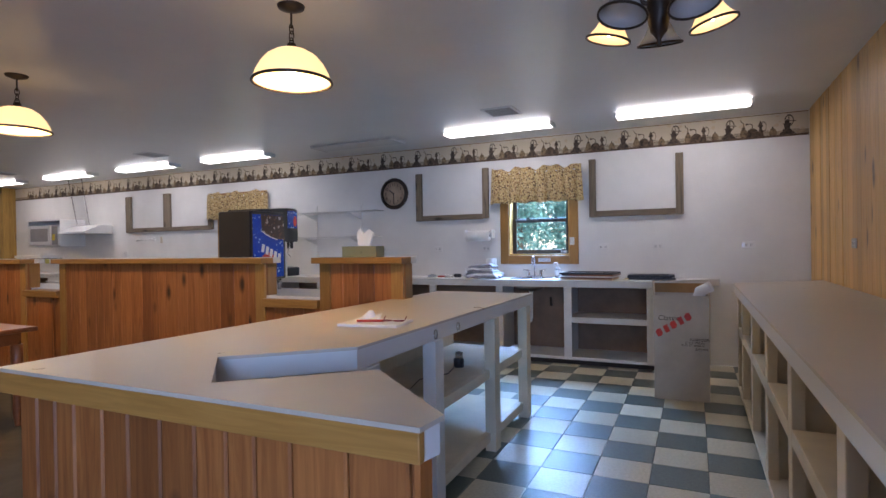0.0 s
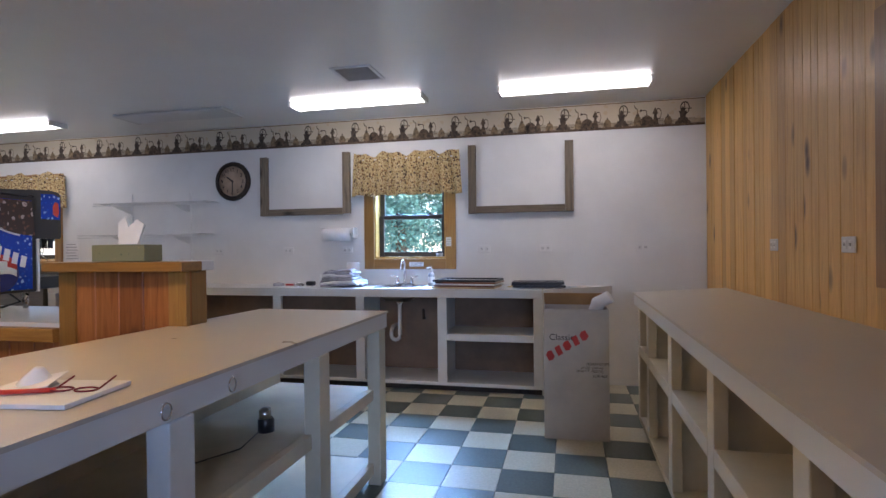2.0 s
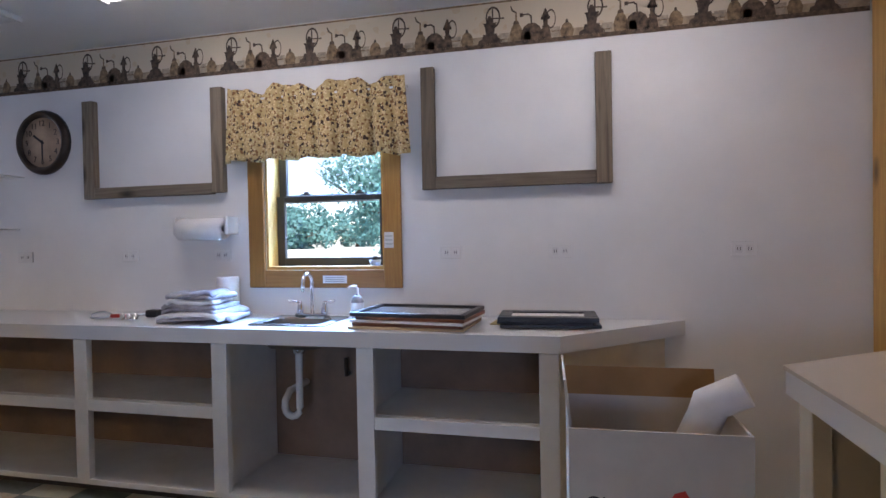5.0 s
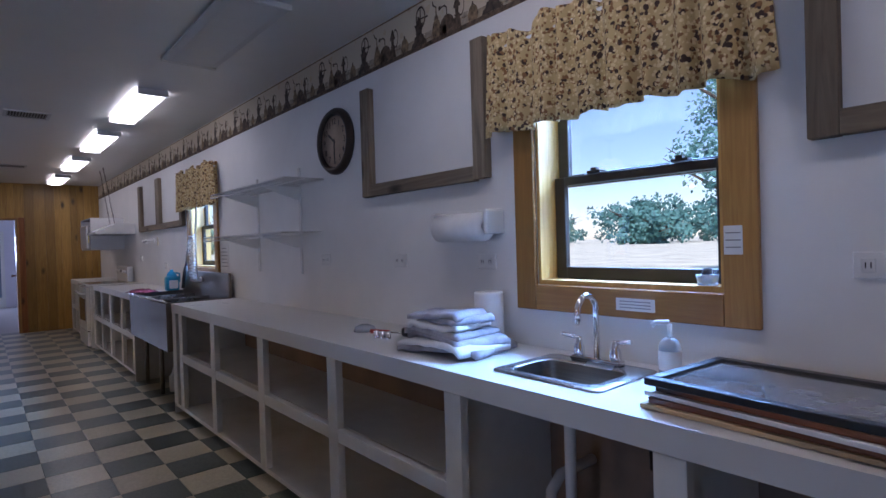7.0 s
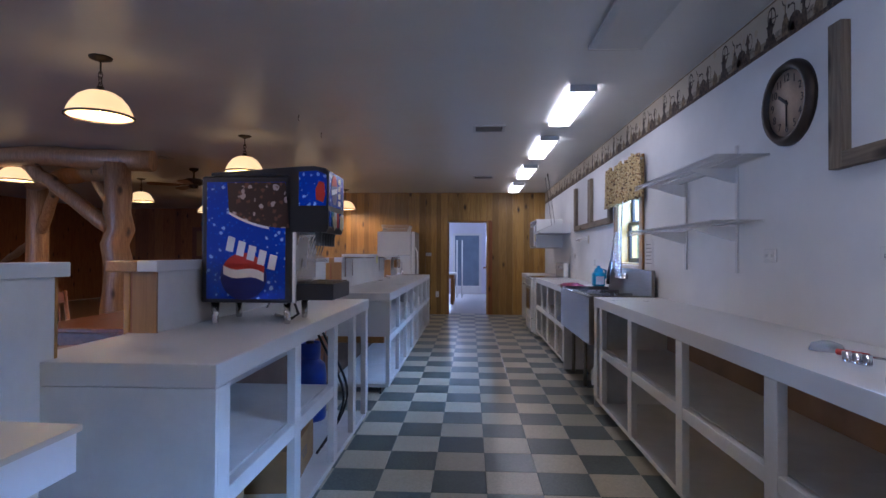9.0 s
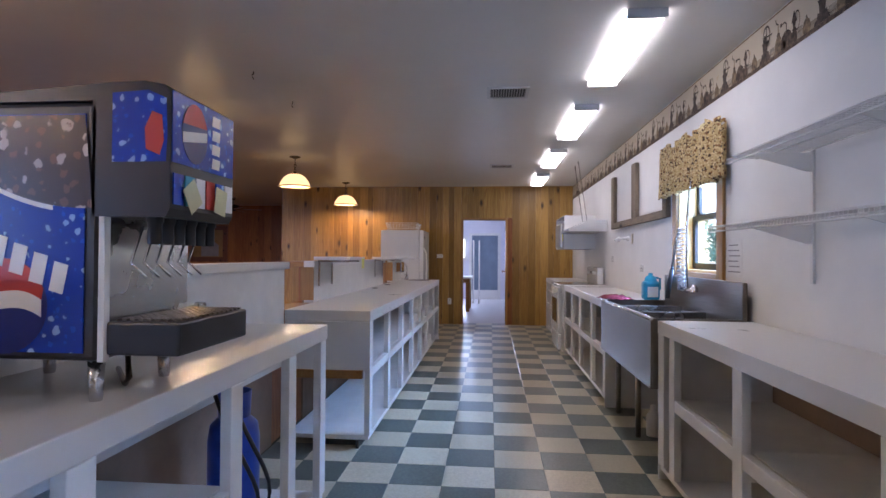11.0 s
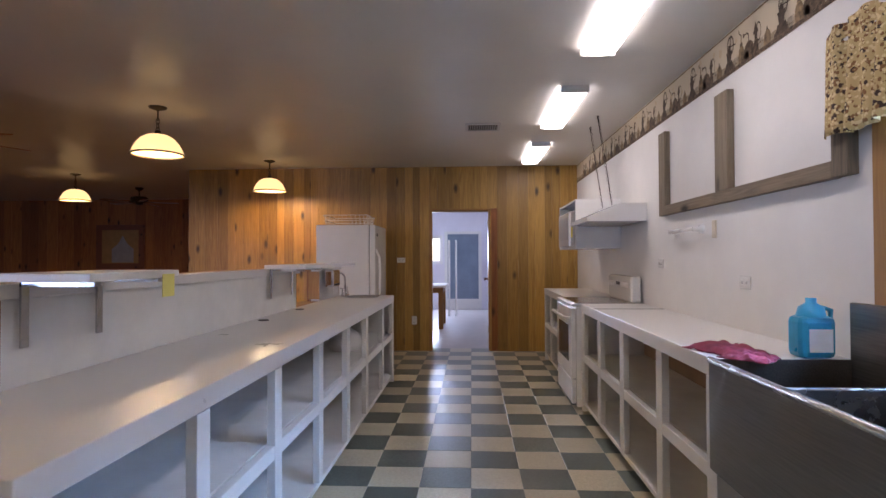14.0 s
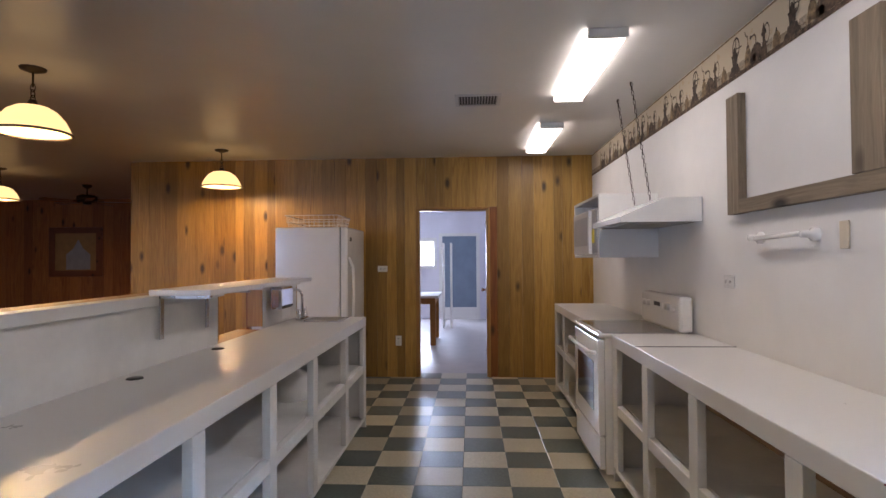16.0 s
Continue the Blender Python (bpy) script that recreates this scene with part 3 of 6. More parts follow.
c1 = counter("service_counter", "white open-shelved counter carrying the drinks dispenser", -4.99, -2.47, 3.56, 4.25, 0.95, [-4.93, -4.50, -3.98, -3.28, -2.53], "y1", 0.53, (0, 1), mat_top=M_LAMW, ends=(False, True), back=False)
c2 = counter("serving_counter", "long white open-shelved serving counter with knee space", -10.76, -5.83, 3.69, 4.29, 0.937, [-10.70, -10.05, -9.25, -8.58, -7.90, -7.22, -6.55, -5.88], "y1", 0.535, (), ends=(True, False), back=False)
part("hanging_end_panel", box(BM(), -5.837, -5.831, 3.695, 4.288, 0.535, 0.86), M_LAMW, c2)
part("end_cleat", box(BM(), -5.87, -5.828, 3.70, 4.235, 0.475, 0.533, 0.004), M_TRIM, c2, "raw wooden cleat")

# island with its slanted cut-out and the wood-fronted return
island = thing("island_counter", "tan laminate island counter with open shelves and a wood front", "counter", at=(-1.4, 2.8, 0))
IZ = 0.955
outline = [(-2.02, 1.12), (-0.42, 1.12), (-0.41, 1.22), (-0.79, 1.56), (-1.16, 1.24), (-1.44, 1.52), (-1.07, 1.86), (-1.05, 4.27), (-1.86, 4.27)]
part("worktop", prism(BM(), outline, IZ - 0.012, IZ), M_LAM, island, "tan laminate worktop")
part("edge_band", prism(BM(), [(-2.01, 1.155), (-0.435, 1.155), (-0.42, 1.217), (-0.79, 1.552), (-1.16, 1.232), (-1.447, 1.52), (-1.077, 1.863), (-1.057, 4.263), (-1.853, 4.263)], IZ - 0.09, IZ - 0.013), M_LAMW, island, "white laminate edge")
part("front_trim", box(BM(), -2.02, -0.425, 1.126, 1.152, IZ - 0.085, IZ - 0.0125, 0.004), M_TRIM, island, "honey-coloured wooden edge")
front = part("front_frame", box(BM(), -2.0, -0.47, 1.20, 1.22, 0, IZ - 0.092), M_WHITE, island)
part("side_panel", box(BM(), -0.47, -0.452, 1.18, 1.24, 0, IZ - 0.092), M_CEDAR, island)
rnd = random.Random(2)
xx = -2.0
while xx < -0.47:
    wd = min(rnd.choice((0.10, 0.12, 0.14, 0.17)), -0.46 - xx)
    part("plank", prism(BM(), [(xx + 0.003, 1.198), (xx + 0.003, 1.185), (xx + 0.009, 1.178), (xx + wd - 0.009, 1.178), (xx + wd - 0.003, 1.185), (xx + wd - 0.003, 1.198)], 0.0, IZ - 0.092), M_CEDAR, front)
    xx += wd
for yl in (1.96, 2.58, 3.46, 4.2):
    part("post", box(BM(), -1.135, -1.062, yl - 0.05, yl + 0.05, 0.0, IZ - 0.092, 0.004), M_WHITE if yl < 3 else M_CREAM, island)
for yl in (1.96, 2.9, 3.55, 4.2):
    part("post", box(BM(), -1.785, -1.72, yl - 0.045, yl + 0.045, 0.0, IZ - 0.092, 0.004), M_CREAM, island)
for z, n in ((0.53, "shelf"), (0.12, "bottom_shelf")):
    part(n, box(BM(), -1.71, -1.14, 1.95, 4.21, z - 0.02, z), M_CREAM, island)
    part("shelf_edge", box(BM(), -1.138, -1.10, 1.95, 4.21, z - 0.06, z + 0.002, 0.003), M_CREAM, island)
part("back_panel", box(BM(), -1.715, -1.705, 1.3, 4.21, 0.14, IZ - 0.095), M_CREAM, island)
for yl in (2.5, 2.78):
    part("hook_ring", tube(BM(), [(-1.045, yl + 0.018 * math.cos(a), IZ - 0.05 + 0.022 * math.sin(a)) for a in [i * math.pi / 6 for i in range(13)]], 0.003, 6), M_CHROME, island, "small steel hook ring")

# counter along the pine wall
RZ = 0.97
rc = thing("side_counter", "tan laminate counter with cream open shelves along the pine wall", "counter", at=(0.8, 3.2, 0))
part("worktop", prism(BM(), [(0.42, 0.5), (EX - 0.004, 0.5), (EX - 0.004, 6.03), (0.42, 5.51)], RZ - 0.012, RZ), M_LAM, rc, "tan laminate worktop")
part("edge_band", prism(BM(), [(0.426, 0.51), (EX - 0.01, 0.51), (EX - 0.01, 6.02), (0.426, 5.505)], RZ - 0.085, RZ - 0.013), M_LAMW, rc, "pale laminate edge")
ys = [0.58, 1.18, 1.80, 2.64, 3.42, 4.22, 5.0, 5.43]
for yl in ys:
    part("stile", box(BM(), 0.45, 0.50, yl - 0.045, yl + 0.045, 0.092, RZ - 0.087, 0.004), M_CREAM, rc)
    part("divider", box(BM(), 0.502, EX - 0.03, yl - 0.009, yl + 0.009, 0.092, RZ - 0.087), M_CREAM, rc)
for a, c in zip(ys, ys[1:]):
    part("shelf", box(BM(), 0.45, EX - 0.03, a + 0.046, c - 0.046, 0.535, 0.60, 0.003), M_CREAM, rc)
part("floor_board", box(BM(), 0.45, EX - 0.02, 0.54, 5.47, 0.055, 0.09, 0.003), M_CREAM, rc)
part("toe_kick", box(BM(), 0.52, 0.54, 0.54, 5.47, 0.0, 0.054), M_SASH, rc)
part("back_panel", box(BM(), EX - 0.026, EX - 0.006, 0.54, 5.49, 0.092, RZ - 0.087), M_CREAM, rc)

# ---------------- half walls between kitchen and dining room ----------------
def half_wall(x0, x1, label, kitchen=3.68, east_trim=True):
    e = thing("half_wall", label, "half wall", kind="structure", at=((x0 + x1) / 2, 3.6, 0))
    part("core", box(BM(), x0 + 0.012, x1 - 0.012, 3.601, kitchen, 0.55, 1.215), M_WHITE, e, "white painted kitchen side")
    part("lower_core", box(BM(), x0 + 0.012, x1 - 0.012, 3.588, 3.60, 0.0, 1.214), M_SHBACK, e, "bare brown board below the counter")
    part("cap", box(BM(), x0 - 0.03, x1 + 0.03, 3.47, 3.612, 1.216, 1.262, 0.004), M_TRIM, e, "honey-coloured wooden cap")
    part("cap_edge", box(BM(), x0 - 0.03, x1 + 0.03, 3.612, kitchen + 0.022, 1.216, 1.264, 0.003), M_LAMW, e, "white laminate cap")
    part("end_board", box(BM(), x1 - 0.012, x1, 3.575, kitchen + 0.002, 0.0 if x1 > -2 else 0.95, 1.215), M_TRIMZ, e)
    part("end_board", box(BM(), x0, x0 + 0.012, 3.575, kitchen + 0.002, 0.95, 1.215), M_TRIMZ, e)
    return e


hw = [half_wall(-2.54, -1.80, "cedar-boarded half wall with a wooden cap"), half_wall(-5.86, -3.10, "long cedar-boarded half wall with a wooden cap"),
      half_wall(-9.32, -6.46, "long half wall, white towards the kitchen"), half_wall(-10.78, -9.99, "short half wall, white towards the kitchen")]
low = thing("low_wall", "cedar-boarded low wall below the serving openings", "half wall", kind="structure", at=(-6, 3.57, 0))
corew = part("core", box(BM(), -11.0, -1.80, 3.565, 3.587, 0, 0.86), M_CEDAR, low)
for a, c in ((-3.10, -2.54), (-6.46, -5.86), (-9.99, -9.32)):
    part("sill", box(BM(), a + 0.001, c - 0.001, 3.50, 3.69 if a < -4 else 3.555, 0.862, 0.93, 0.004), M_TRIM, low, "wooden sill")
for e, (a, c) in zip(hw, ((-2.54, -1.80), (-5.86, -3.10), (-9.32, -6.46), (-10.78, -9.99))):
    core = part("board_face", box(BM(), a + 0.002, c - 0.002, 3.566, 3.587, 0.861, 1.215), M_CEDAR, e)
    for x, w in ((a, 0.1), (c - 0.1, 0.1)):
        part("corner_board", box(BM(), x, x + w, 3.535, 3.564, 0.0, 1.214, 0.004), M_TRIMZ, e)
planks(corew, "y", 3.565, -1, -5.83, -1.81, 0.0, 1.213, M_CEDAR, [(-3.10, -2.54, 0.86, 2)], (0.10, 0.17), 12)
planks(corew, "y", 3.565, -1, -10.9, -6.0, 0.0, 1.213, M_CEDAR, [(-6.46, -5.86, 0.86, 2), (-9.99, -9.32, 0.86, 2)], (0.16, 0.24), 13)
for x0, x1, zt in ((-6.95, -6.45, 1.30), (-10.2, -8.6, 1.295)):
    l = thing("raised_ledge", "white raised ledge on metal brackets above the half wall", "shelf", "raised ledges", at=((x0 + x1) / 2, 3.6, 1.2))
    part("board", box(BM(), x0, x1, 3.685, 3.985, zt - 0.028, zt, 0.004), M_LAMW, l)
    for x in (-6.88, -6.53) if x0 > -8 else (-8.67, -9.12):
        part("bracket", box(box(BM(), x - 0.015, x + 0.015, 3.704, 3.712, zt - 0.24, zt - 0.03), x - 0.015, x + 0.015, 3.704, 3.95, zt - 0.045, zt - 0.03), M_STEELL, l, "grey metal bracket")

td = thing("towel_dispenser", "shiny steel paper towel dispenser on the short half wall", "towel dispenser", at=(-10.2, 3.75, 1.08))
part("case", box(BM(), -10.34, -10.06, 3.705, 3.80, 1.06, 1.23, 0.02), M_CHROME, td)
part("slot", box(BM(), -10.31, -10.09, 3.797, 3.803, 1.075, 1.09), M_INK, td)
part("paper_sheet", box(BM(), -10.29, -10.11, 3.788, 3.79, 0.99, 1.07), M_PAPER, td, "white paper sheet hanging out")

# ---------------- ceiling lamps ----------------
def tube_light(x0, x1, lit, y0=5.83, y1=6.04):
    e = thing("ceiling_light", "long white fluorescent ceiling light, lit" if lit else "long white fluorescent ceiling light, not lit", "ceiling light", "fluorescent lights", at=((x0 + x1) / 2, 5.93, CZ))
    part("housing", box(BM(), x0 + 0.03, x1 - 0.03, y0 + 0.03, y1 - 0.03, CZ - 0.015, CZ - 0.001), M_ENAMEL, e)
    k = 1.0 if lit else 0.6
    pr = [(y0, CZ - 0.02 * k), (y0, CZ - 0.037 * k), (y0 + 0.045, CZ - 0.05 * k), (y1 - 0.045, CZ - 0.05 * k), (y1, CZ - 0.037 * k), (y1, CZ - 0.02 * k)]
    b = BM()
    a = [b.verts.new((x0 + 0.03, y, z)) for y, z in pr]
    c = [b.verts.new((x1 - 0.03, y, z)) for y, z in pr]
    b.faces.new(a), b.faces.new(c[::-1])
    for i in range(6):
        b.faces.new((a[i], a[(i + 1) % 6], c[(i + 1) % 6], c[i]))
    part("diffuser", b, M_TUBE if lit else M_DEAD, e)
    for x in (x0, x1 - 0.026):
        part("end_cap", box(BM(), x, x + 0.026, y0 - 0.004, y1 + 0.004, CZ - 0.054 * k, CZ - 0.001, 0.006), M_ENAMEL, e)


for x0, x1, lit in ((-0.61, 0.63, 1), (-2.52, -1.25, 1), (-4.40, -3.18, 0), (-6.43, -5.2, 1), (-8.33, -7.07, 1), (-10.28, -9.05, 1), (-12.3, -11.08, 1)):
    tube_light(x0, x1, lit, *((5.83, 6.04) if lit else (5.80, 6.14)))


def pendant():
    e = thing("pendant_lamp", "lit pendant lamp with a cream glass bowl shade and bronze rim", "pendant lamp", "pendant lamps", at=(0, 0, 0))
    part("canopy", lathe(BM(), [(0, 0), (0.075, 0), (0.07, -0.012), (0.02, -0.03), (0, -0.03)]), M_BRONZE, e)
    part("rod", tube(BM(), [(0, 0, -0.03), (0, 0, -0.12)], 0.006), M_BRONZE, e)
    for i in range(3):
        z = -0.125 - i * 0.037
        part("chain_link", tube(BM(), [(0.016 * math.sin(a) * (i % 2), 0.016 * math.sin(a) * (1 - i % 2), z + 0.027 * math.cos(a)) for a in [k * math.pi / 5 for k in range(11)]], 0.0035, 6), M_BRONZE, e)
    part("fitter", lathe(BM(), [(0.008, -0.2), (0.022, -0.205), (0.026, -0.222), (0.045, -0.232), (0.047, -0.24), (0.0, -0.24)]), M_BRONZE, e)
    prof = [(0.04, -0.238), (0.09, -0.249), (0.135, -0.277), (0.172, -0.322), (0.198, -0.372), (0.211, -0.412)]
    part("shade", lathe(BM(), prof + [(r - 0.005, z - 0.002) for r, z in prof[::-1]], seg=32), M_SHADE, e, "glowing cream glass bowl")
    part("rim", lathe(BM(), [(0.205, -0.405), (0.217, -0.408), (0.219, -0.419), (0.205, -0.422)], seg=32, closed=True), M_BRONZE, e)
    part("bulb", lathe(BM(), [(0, -0.275), (0.018, -0.285), (0.03, -0.33), (0.028, -0.36), (0.012, -0.375), (0, -0.378)], seg=12), M_BULB, e)
    return e


first = None
for x, y in ((-1.87, 2.46), (-4.46, 2.46), (-6.95, 2.43), (-9.43, 2.42), (-12.05, 2.42), (-7.6, -0.9), (-10.35, -0.92), (-12.95, -0.98), (-4.9, -0.9)):
    first = copy_thing(first, pose(x, y, CZ)) if first else pendant()
    if first.location.length == 0:
        first.matrix_world = pose(x, y, CZ) 
    lamp("pendant_bulb_light", "POINT", pose(x, y, CZ - 0.375), 16.0, (1.0, 0.72, 0.36), r=0.05)

# ---------------- north wall: border, frames, clock, shelves ----------------
bz0, bz1 = 2.405, 2.655
border = solid("wallpaper_border", box(BM(), WX, EX - 0.001, NY - 0.003, NY - 0.0005, bz0, bz1), M_BORD, "wallpaper border printed with old coffee grinders and jugs", "wallpaper border")
part("lower_band", box(BM(), WX, EX - 0.001, NY - 0.005, NY - 0.0031, bz0, bz0 + 0.022), M_BR3, border, "brown lower band")
part("upper_line", box(BM(), WX, EX - 0.001, NY - 0.005, NY - 0.0031, bz1 - 0.012, bz1 - 0.004), M_BR2, border)


def flat(bm, pts, x, z, s=1.0):
    """A printed shape lying on the border."""
    vs = [bm.verts.new((x + s * a, NY - 0.0056, z + s * b)) for a, b in pts]
    bm.faces.new(vs)


def ring(bm, x, z, r, w, sx=1.0):
    k = 14
    o = [bm.verts.new((x + sx * r * math.cos(i * 6.2832 / k), NY - 0.0062, z + r * math.sin(i * 6.2832 / k))) for i in range(k)]
    n = [bm.verts.new((x + sx * (r - w) * math.cos(i * 6.2832 / k), NY - 0.0062, z + (r - w) * math.sin(i * 6.2832 / k))) for i in range(k)]
    for i in range(k):
        bm.faces.new((o[i], o[(i + 1) % k], n[(i + 1) % k], n[i]))


prints = [BM(), BM(), BM(), BM()]
part("ground_wash", box(BM(), WX, EX - 0.001, NY - 0.0042, NY - 0.0031, bz0 + 0.0225, bz0 + 0.062), M_BR4, border, "taupe printed ground")
x = -0.07 + 0.535 * 2
while x > WX + 0.5:
    z, (d, t, r, c) = bz0 + 0.022, prints
    if x < EX - 0.12:
        # wheel grinder
        flat(d, [(-.075, 0), (.06, 0), (.055, .018), (.035, .028), (.03, .052), (-.045, .052), (-.05, .028), (-.07, .018)], x, z)
        flat(d, [(-.03, .052), (.015, .052), (.022, .095), (.03, .112), (-.045, .112), (-.036, .095)], x, z)
        flat(d, [(-.028, .112), (.012, .112), (-.002, .15), (-.016, .15)], x, z)
        ring(d, x + .01, z + .14, .06, .012, .68)
        flat(d, [(-.02, .132), (.036, .130), (.036, .137), (-.02, .139)], x, z)
        flat(d, [(.004, .085), (.012, .085), (.012, .186), (.004, .186)], x, z)
        flat(d, [(.036, .128), (.07, .126), (.07, .136), (.036, .134)], x, z)
        flat(c, [(.05, .0), (.085, .0), (.098, .05), (.042, .05)], x, z)
        flat(t, [(.046, .012), (.09, .012), (.092, .02), (.044, .02)], x, z)
    # tan jar grinder, round mill, tall mill with a handle, cups, one repeat to the west
    q = x - 0.535
    flat(t, [(.105, 0), (.165, 0), (.172, .04), (.16, .075), (.148, .09), (.122, .09), (.11, .075), (.1, .04)], q, z)
    flat(r, [(.118, .09), (.152, .09), (.146, .108), (.124, .108)], q, z)
    flat(t, [(.130, .108), (.140, .108), (.139, .15), (.131, .15)], q, z)
    flat(d, [(.138, .146), (.138, .154), (.118, .168), (.11, .19), (.104, .188), (.111, .163)], q, z)
    flat(r, [(.158, 0), (.275, 0), (.272, .04), (.258, .07), (.232, .088), (.2, .088), (.174, .07), (.16, .04)], q, z)
    flat(d, [(.175, .0), (.215, .0), (.215, .03), (.205, .045), (.185, .045), (.175, .03)], q, z)
    flat(d, [(.212, .088), (.22, .088), (.218, .128), (.2, .142), (.168, .140), (.168, .132), (.197, .133), (.211, .123)], q, z)
    flat(d, [(.155, .126), (.172, .126), (.172, .146), (.155, .146)], q, z)
    flat(r, [(.262, .0), (.318, .0), (.312, .05), (.3, .062), (.303, .1), (.312, .112), (.3, .14), (.293, .158), (.287, .158), (.28, .14), (.268, .112), (.277, .1), (.28, .062), (.268, .05)], q, z)
    flat(d, [(.266, .1), (.314, .1), (.314, .114), (.266, .114)], q, z)
    flat(d, [(.272, .06), (.308, .06), (.308, .068), (.272, .068)], q, z)
    ring(d, q + .318, z + .1, .052, .009, .5)
    flat(c, [(.322, .0), (.358, .0), (.366, .056), (.314, .056)], q, z)
    flat(t, [(.318, .03), (.362, .03), (.363, .038), (.317, .038)], q, z)
    flat(t, [(.372, .0), (.43, .0), (.436, .03), (.425, .06), (.41, .072), (.39, .072), (.376, .06), (.366, .03)], q, z)
    flat(d, [(.392, .072), (.408, .072), (.404, .09), (.396, .09)], q, z)
    x -= 0.535
for bm_, mt, nm in zip(prints, (M_BR1, M_BR2, M_BR3, M_BR5), ("grinder_print", "jar_print", "mill_print", "cup_print")):
    tagged(part(nm, bm_, mt, border), kind="stuff")


def board_frame(name, boards, label):
    e = thing(name, label, "wall frame", "weathered board frames", at=(boards[0][0], NY, 1.6))
    for x0, x1, z0, z1 in boards:
        part("board", box(BM(), x0, x1, NY - 0.045, NY - 0.001, z0, z1, 0.003), M_GREYZ if z1 - z0 > x1 - x0 else M_GREY, e)


board_frame("board_frame", [(-3.29, -3.205, 1.67, 2.305), (-2.335, -2.255, 1.68, 2.32), (-3.204, -2.336, 1.672, 1.74)], "weathered grey boards framing an empty wall panel")
board_frame("board_frame", [(-1.0, -0.925, 1.645, 2.32), (-0.065, 0.015, 1.645, 2.32), (-0.924, -0.066, 1.647, 1.715)], "weathered grey boards framing an empty wall panel")
board_frame("board_frame", [(-9.20, -9.07, 1.66, 2.30), (-8.22, -8.06, 1.735, 2.31), (-7.16, -7.06, 1.665, 2.2), (-9.069, -7.161, 1.662, 1.733)], "long weathered board frame with a middle upright")

clock = thing("wall_clock", "round wall clock with a dark rim and aged face", "clock", at=(-3.64, NY, 2.06))
cm = pose(-3.64, NY - 0.001, 2.065, 90, 0, 0)
part("rim", lathe(BM(), [(0.16, 0.0), (0.215, 0.0), (0.215, 0.02), (0.195, 0.045), (0.175, 0.04), (0.165, 0.022)], seg=40, m=cm), M_BRONZE, clock, "dark bronze rim")
part("face", lathe(BM(), [(0, 0.0), (0.168, 0.0), (0.168, 0.02), (0, 0.02)], seg=40, m=cm), M_CLOCKF, clock, "tan aged face")
for i in range(1, 13):
    a = math.radians(90 - 30 * i)
    writing("numeral", str(i), 0.055, pose(-3.64 + 0.128 * math.cos(a) - (0.03 if i > 9 else 0.015), NY - 0.0225, 2.065 + 0.128 * math.sin(a) - 0.018, 90, 0, 0), M_INK, clock)
for ang, ln, wd in ((-55, 0.085, 0.007), (180, 0.12, 0.005)):
    part("hand", box(BM(), -wd, wd, -0.003, 0, -0.015, ln, m=pose(-3.64, NY - 0.024, 2.065, 0, ang, 0)), M_INK, clock)

shelves = thing("wire_shelf_unit", "two white wire shelves on wall standards", "wall shelf", at=(-4.6, NY, 1.2))
for x in (-4.97, -4.19):
    part("standard", box(BM(), x - 0.012, x + 0.012, NY - 0.014, NY - 0.001, 1.19, 1.96), M_ENAMEL, shelves)
    for z in (1.485, 1.835):
        part("bracket", prism(BM(), [(0, 0), (0.28, -0.0), (0.28, -0.012), (0.02, -0.09), (0, -0.09)], -0.004, 0.004, m=pose(x, NY - 0.014, z - 0.012) @ Matrix(((0, 0, 1, 0), (-1, 0, 0, 0), (0, 1, 0, 0), (0, 0, 0, 1)))), M_ENAMEL, shelves)
for z, xa, xb in ((1.485, -5.42, -3.85), (1.835, -5.2, -3.8)):
    b = BM()
    for y in (NY - 0.31, NY - 0.16, NY - 0.025):
        tube(b, [(xa, y, z), (xb, y, z)], 0.004, 6)
    tube(b, [(xa, NY - 0.312, z - 0.028), (xb, NY - 0.312, z - 0.028)], 0.004, 6)
    k = int((xb - xa) / 0.026)
    for i in range(k + 1):
        xw = xa + i * (xb - xa) / k
        tube(b, [(xw, NY - 0.02, z + 0.004), (xw, NY - 0.31, z + 0.004), (xw, NY - 0.314, z - 0.028)], 0.0022, 4)
    part("wire_shelf", b, M_ENAMEL, shelves)


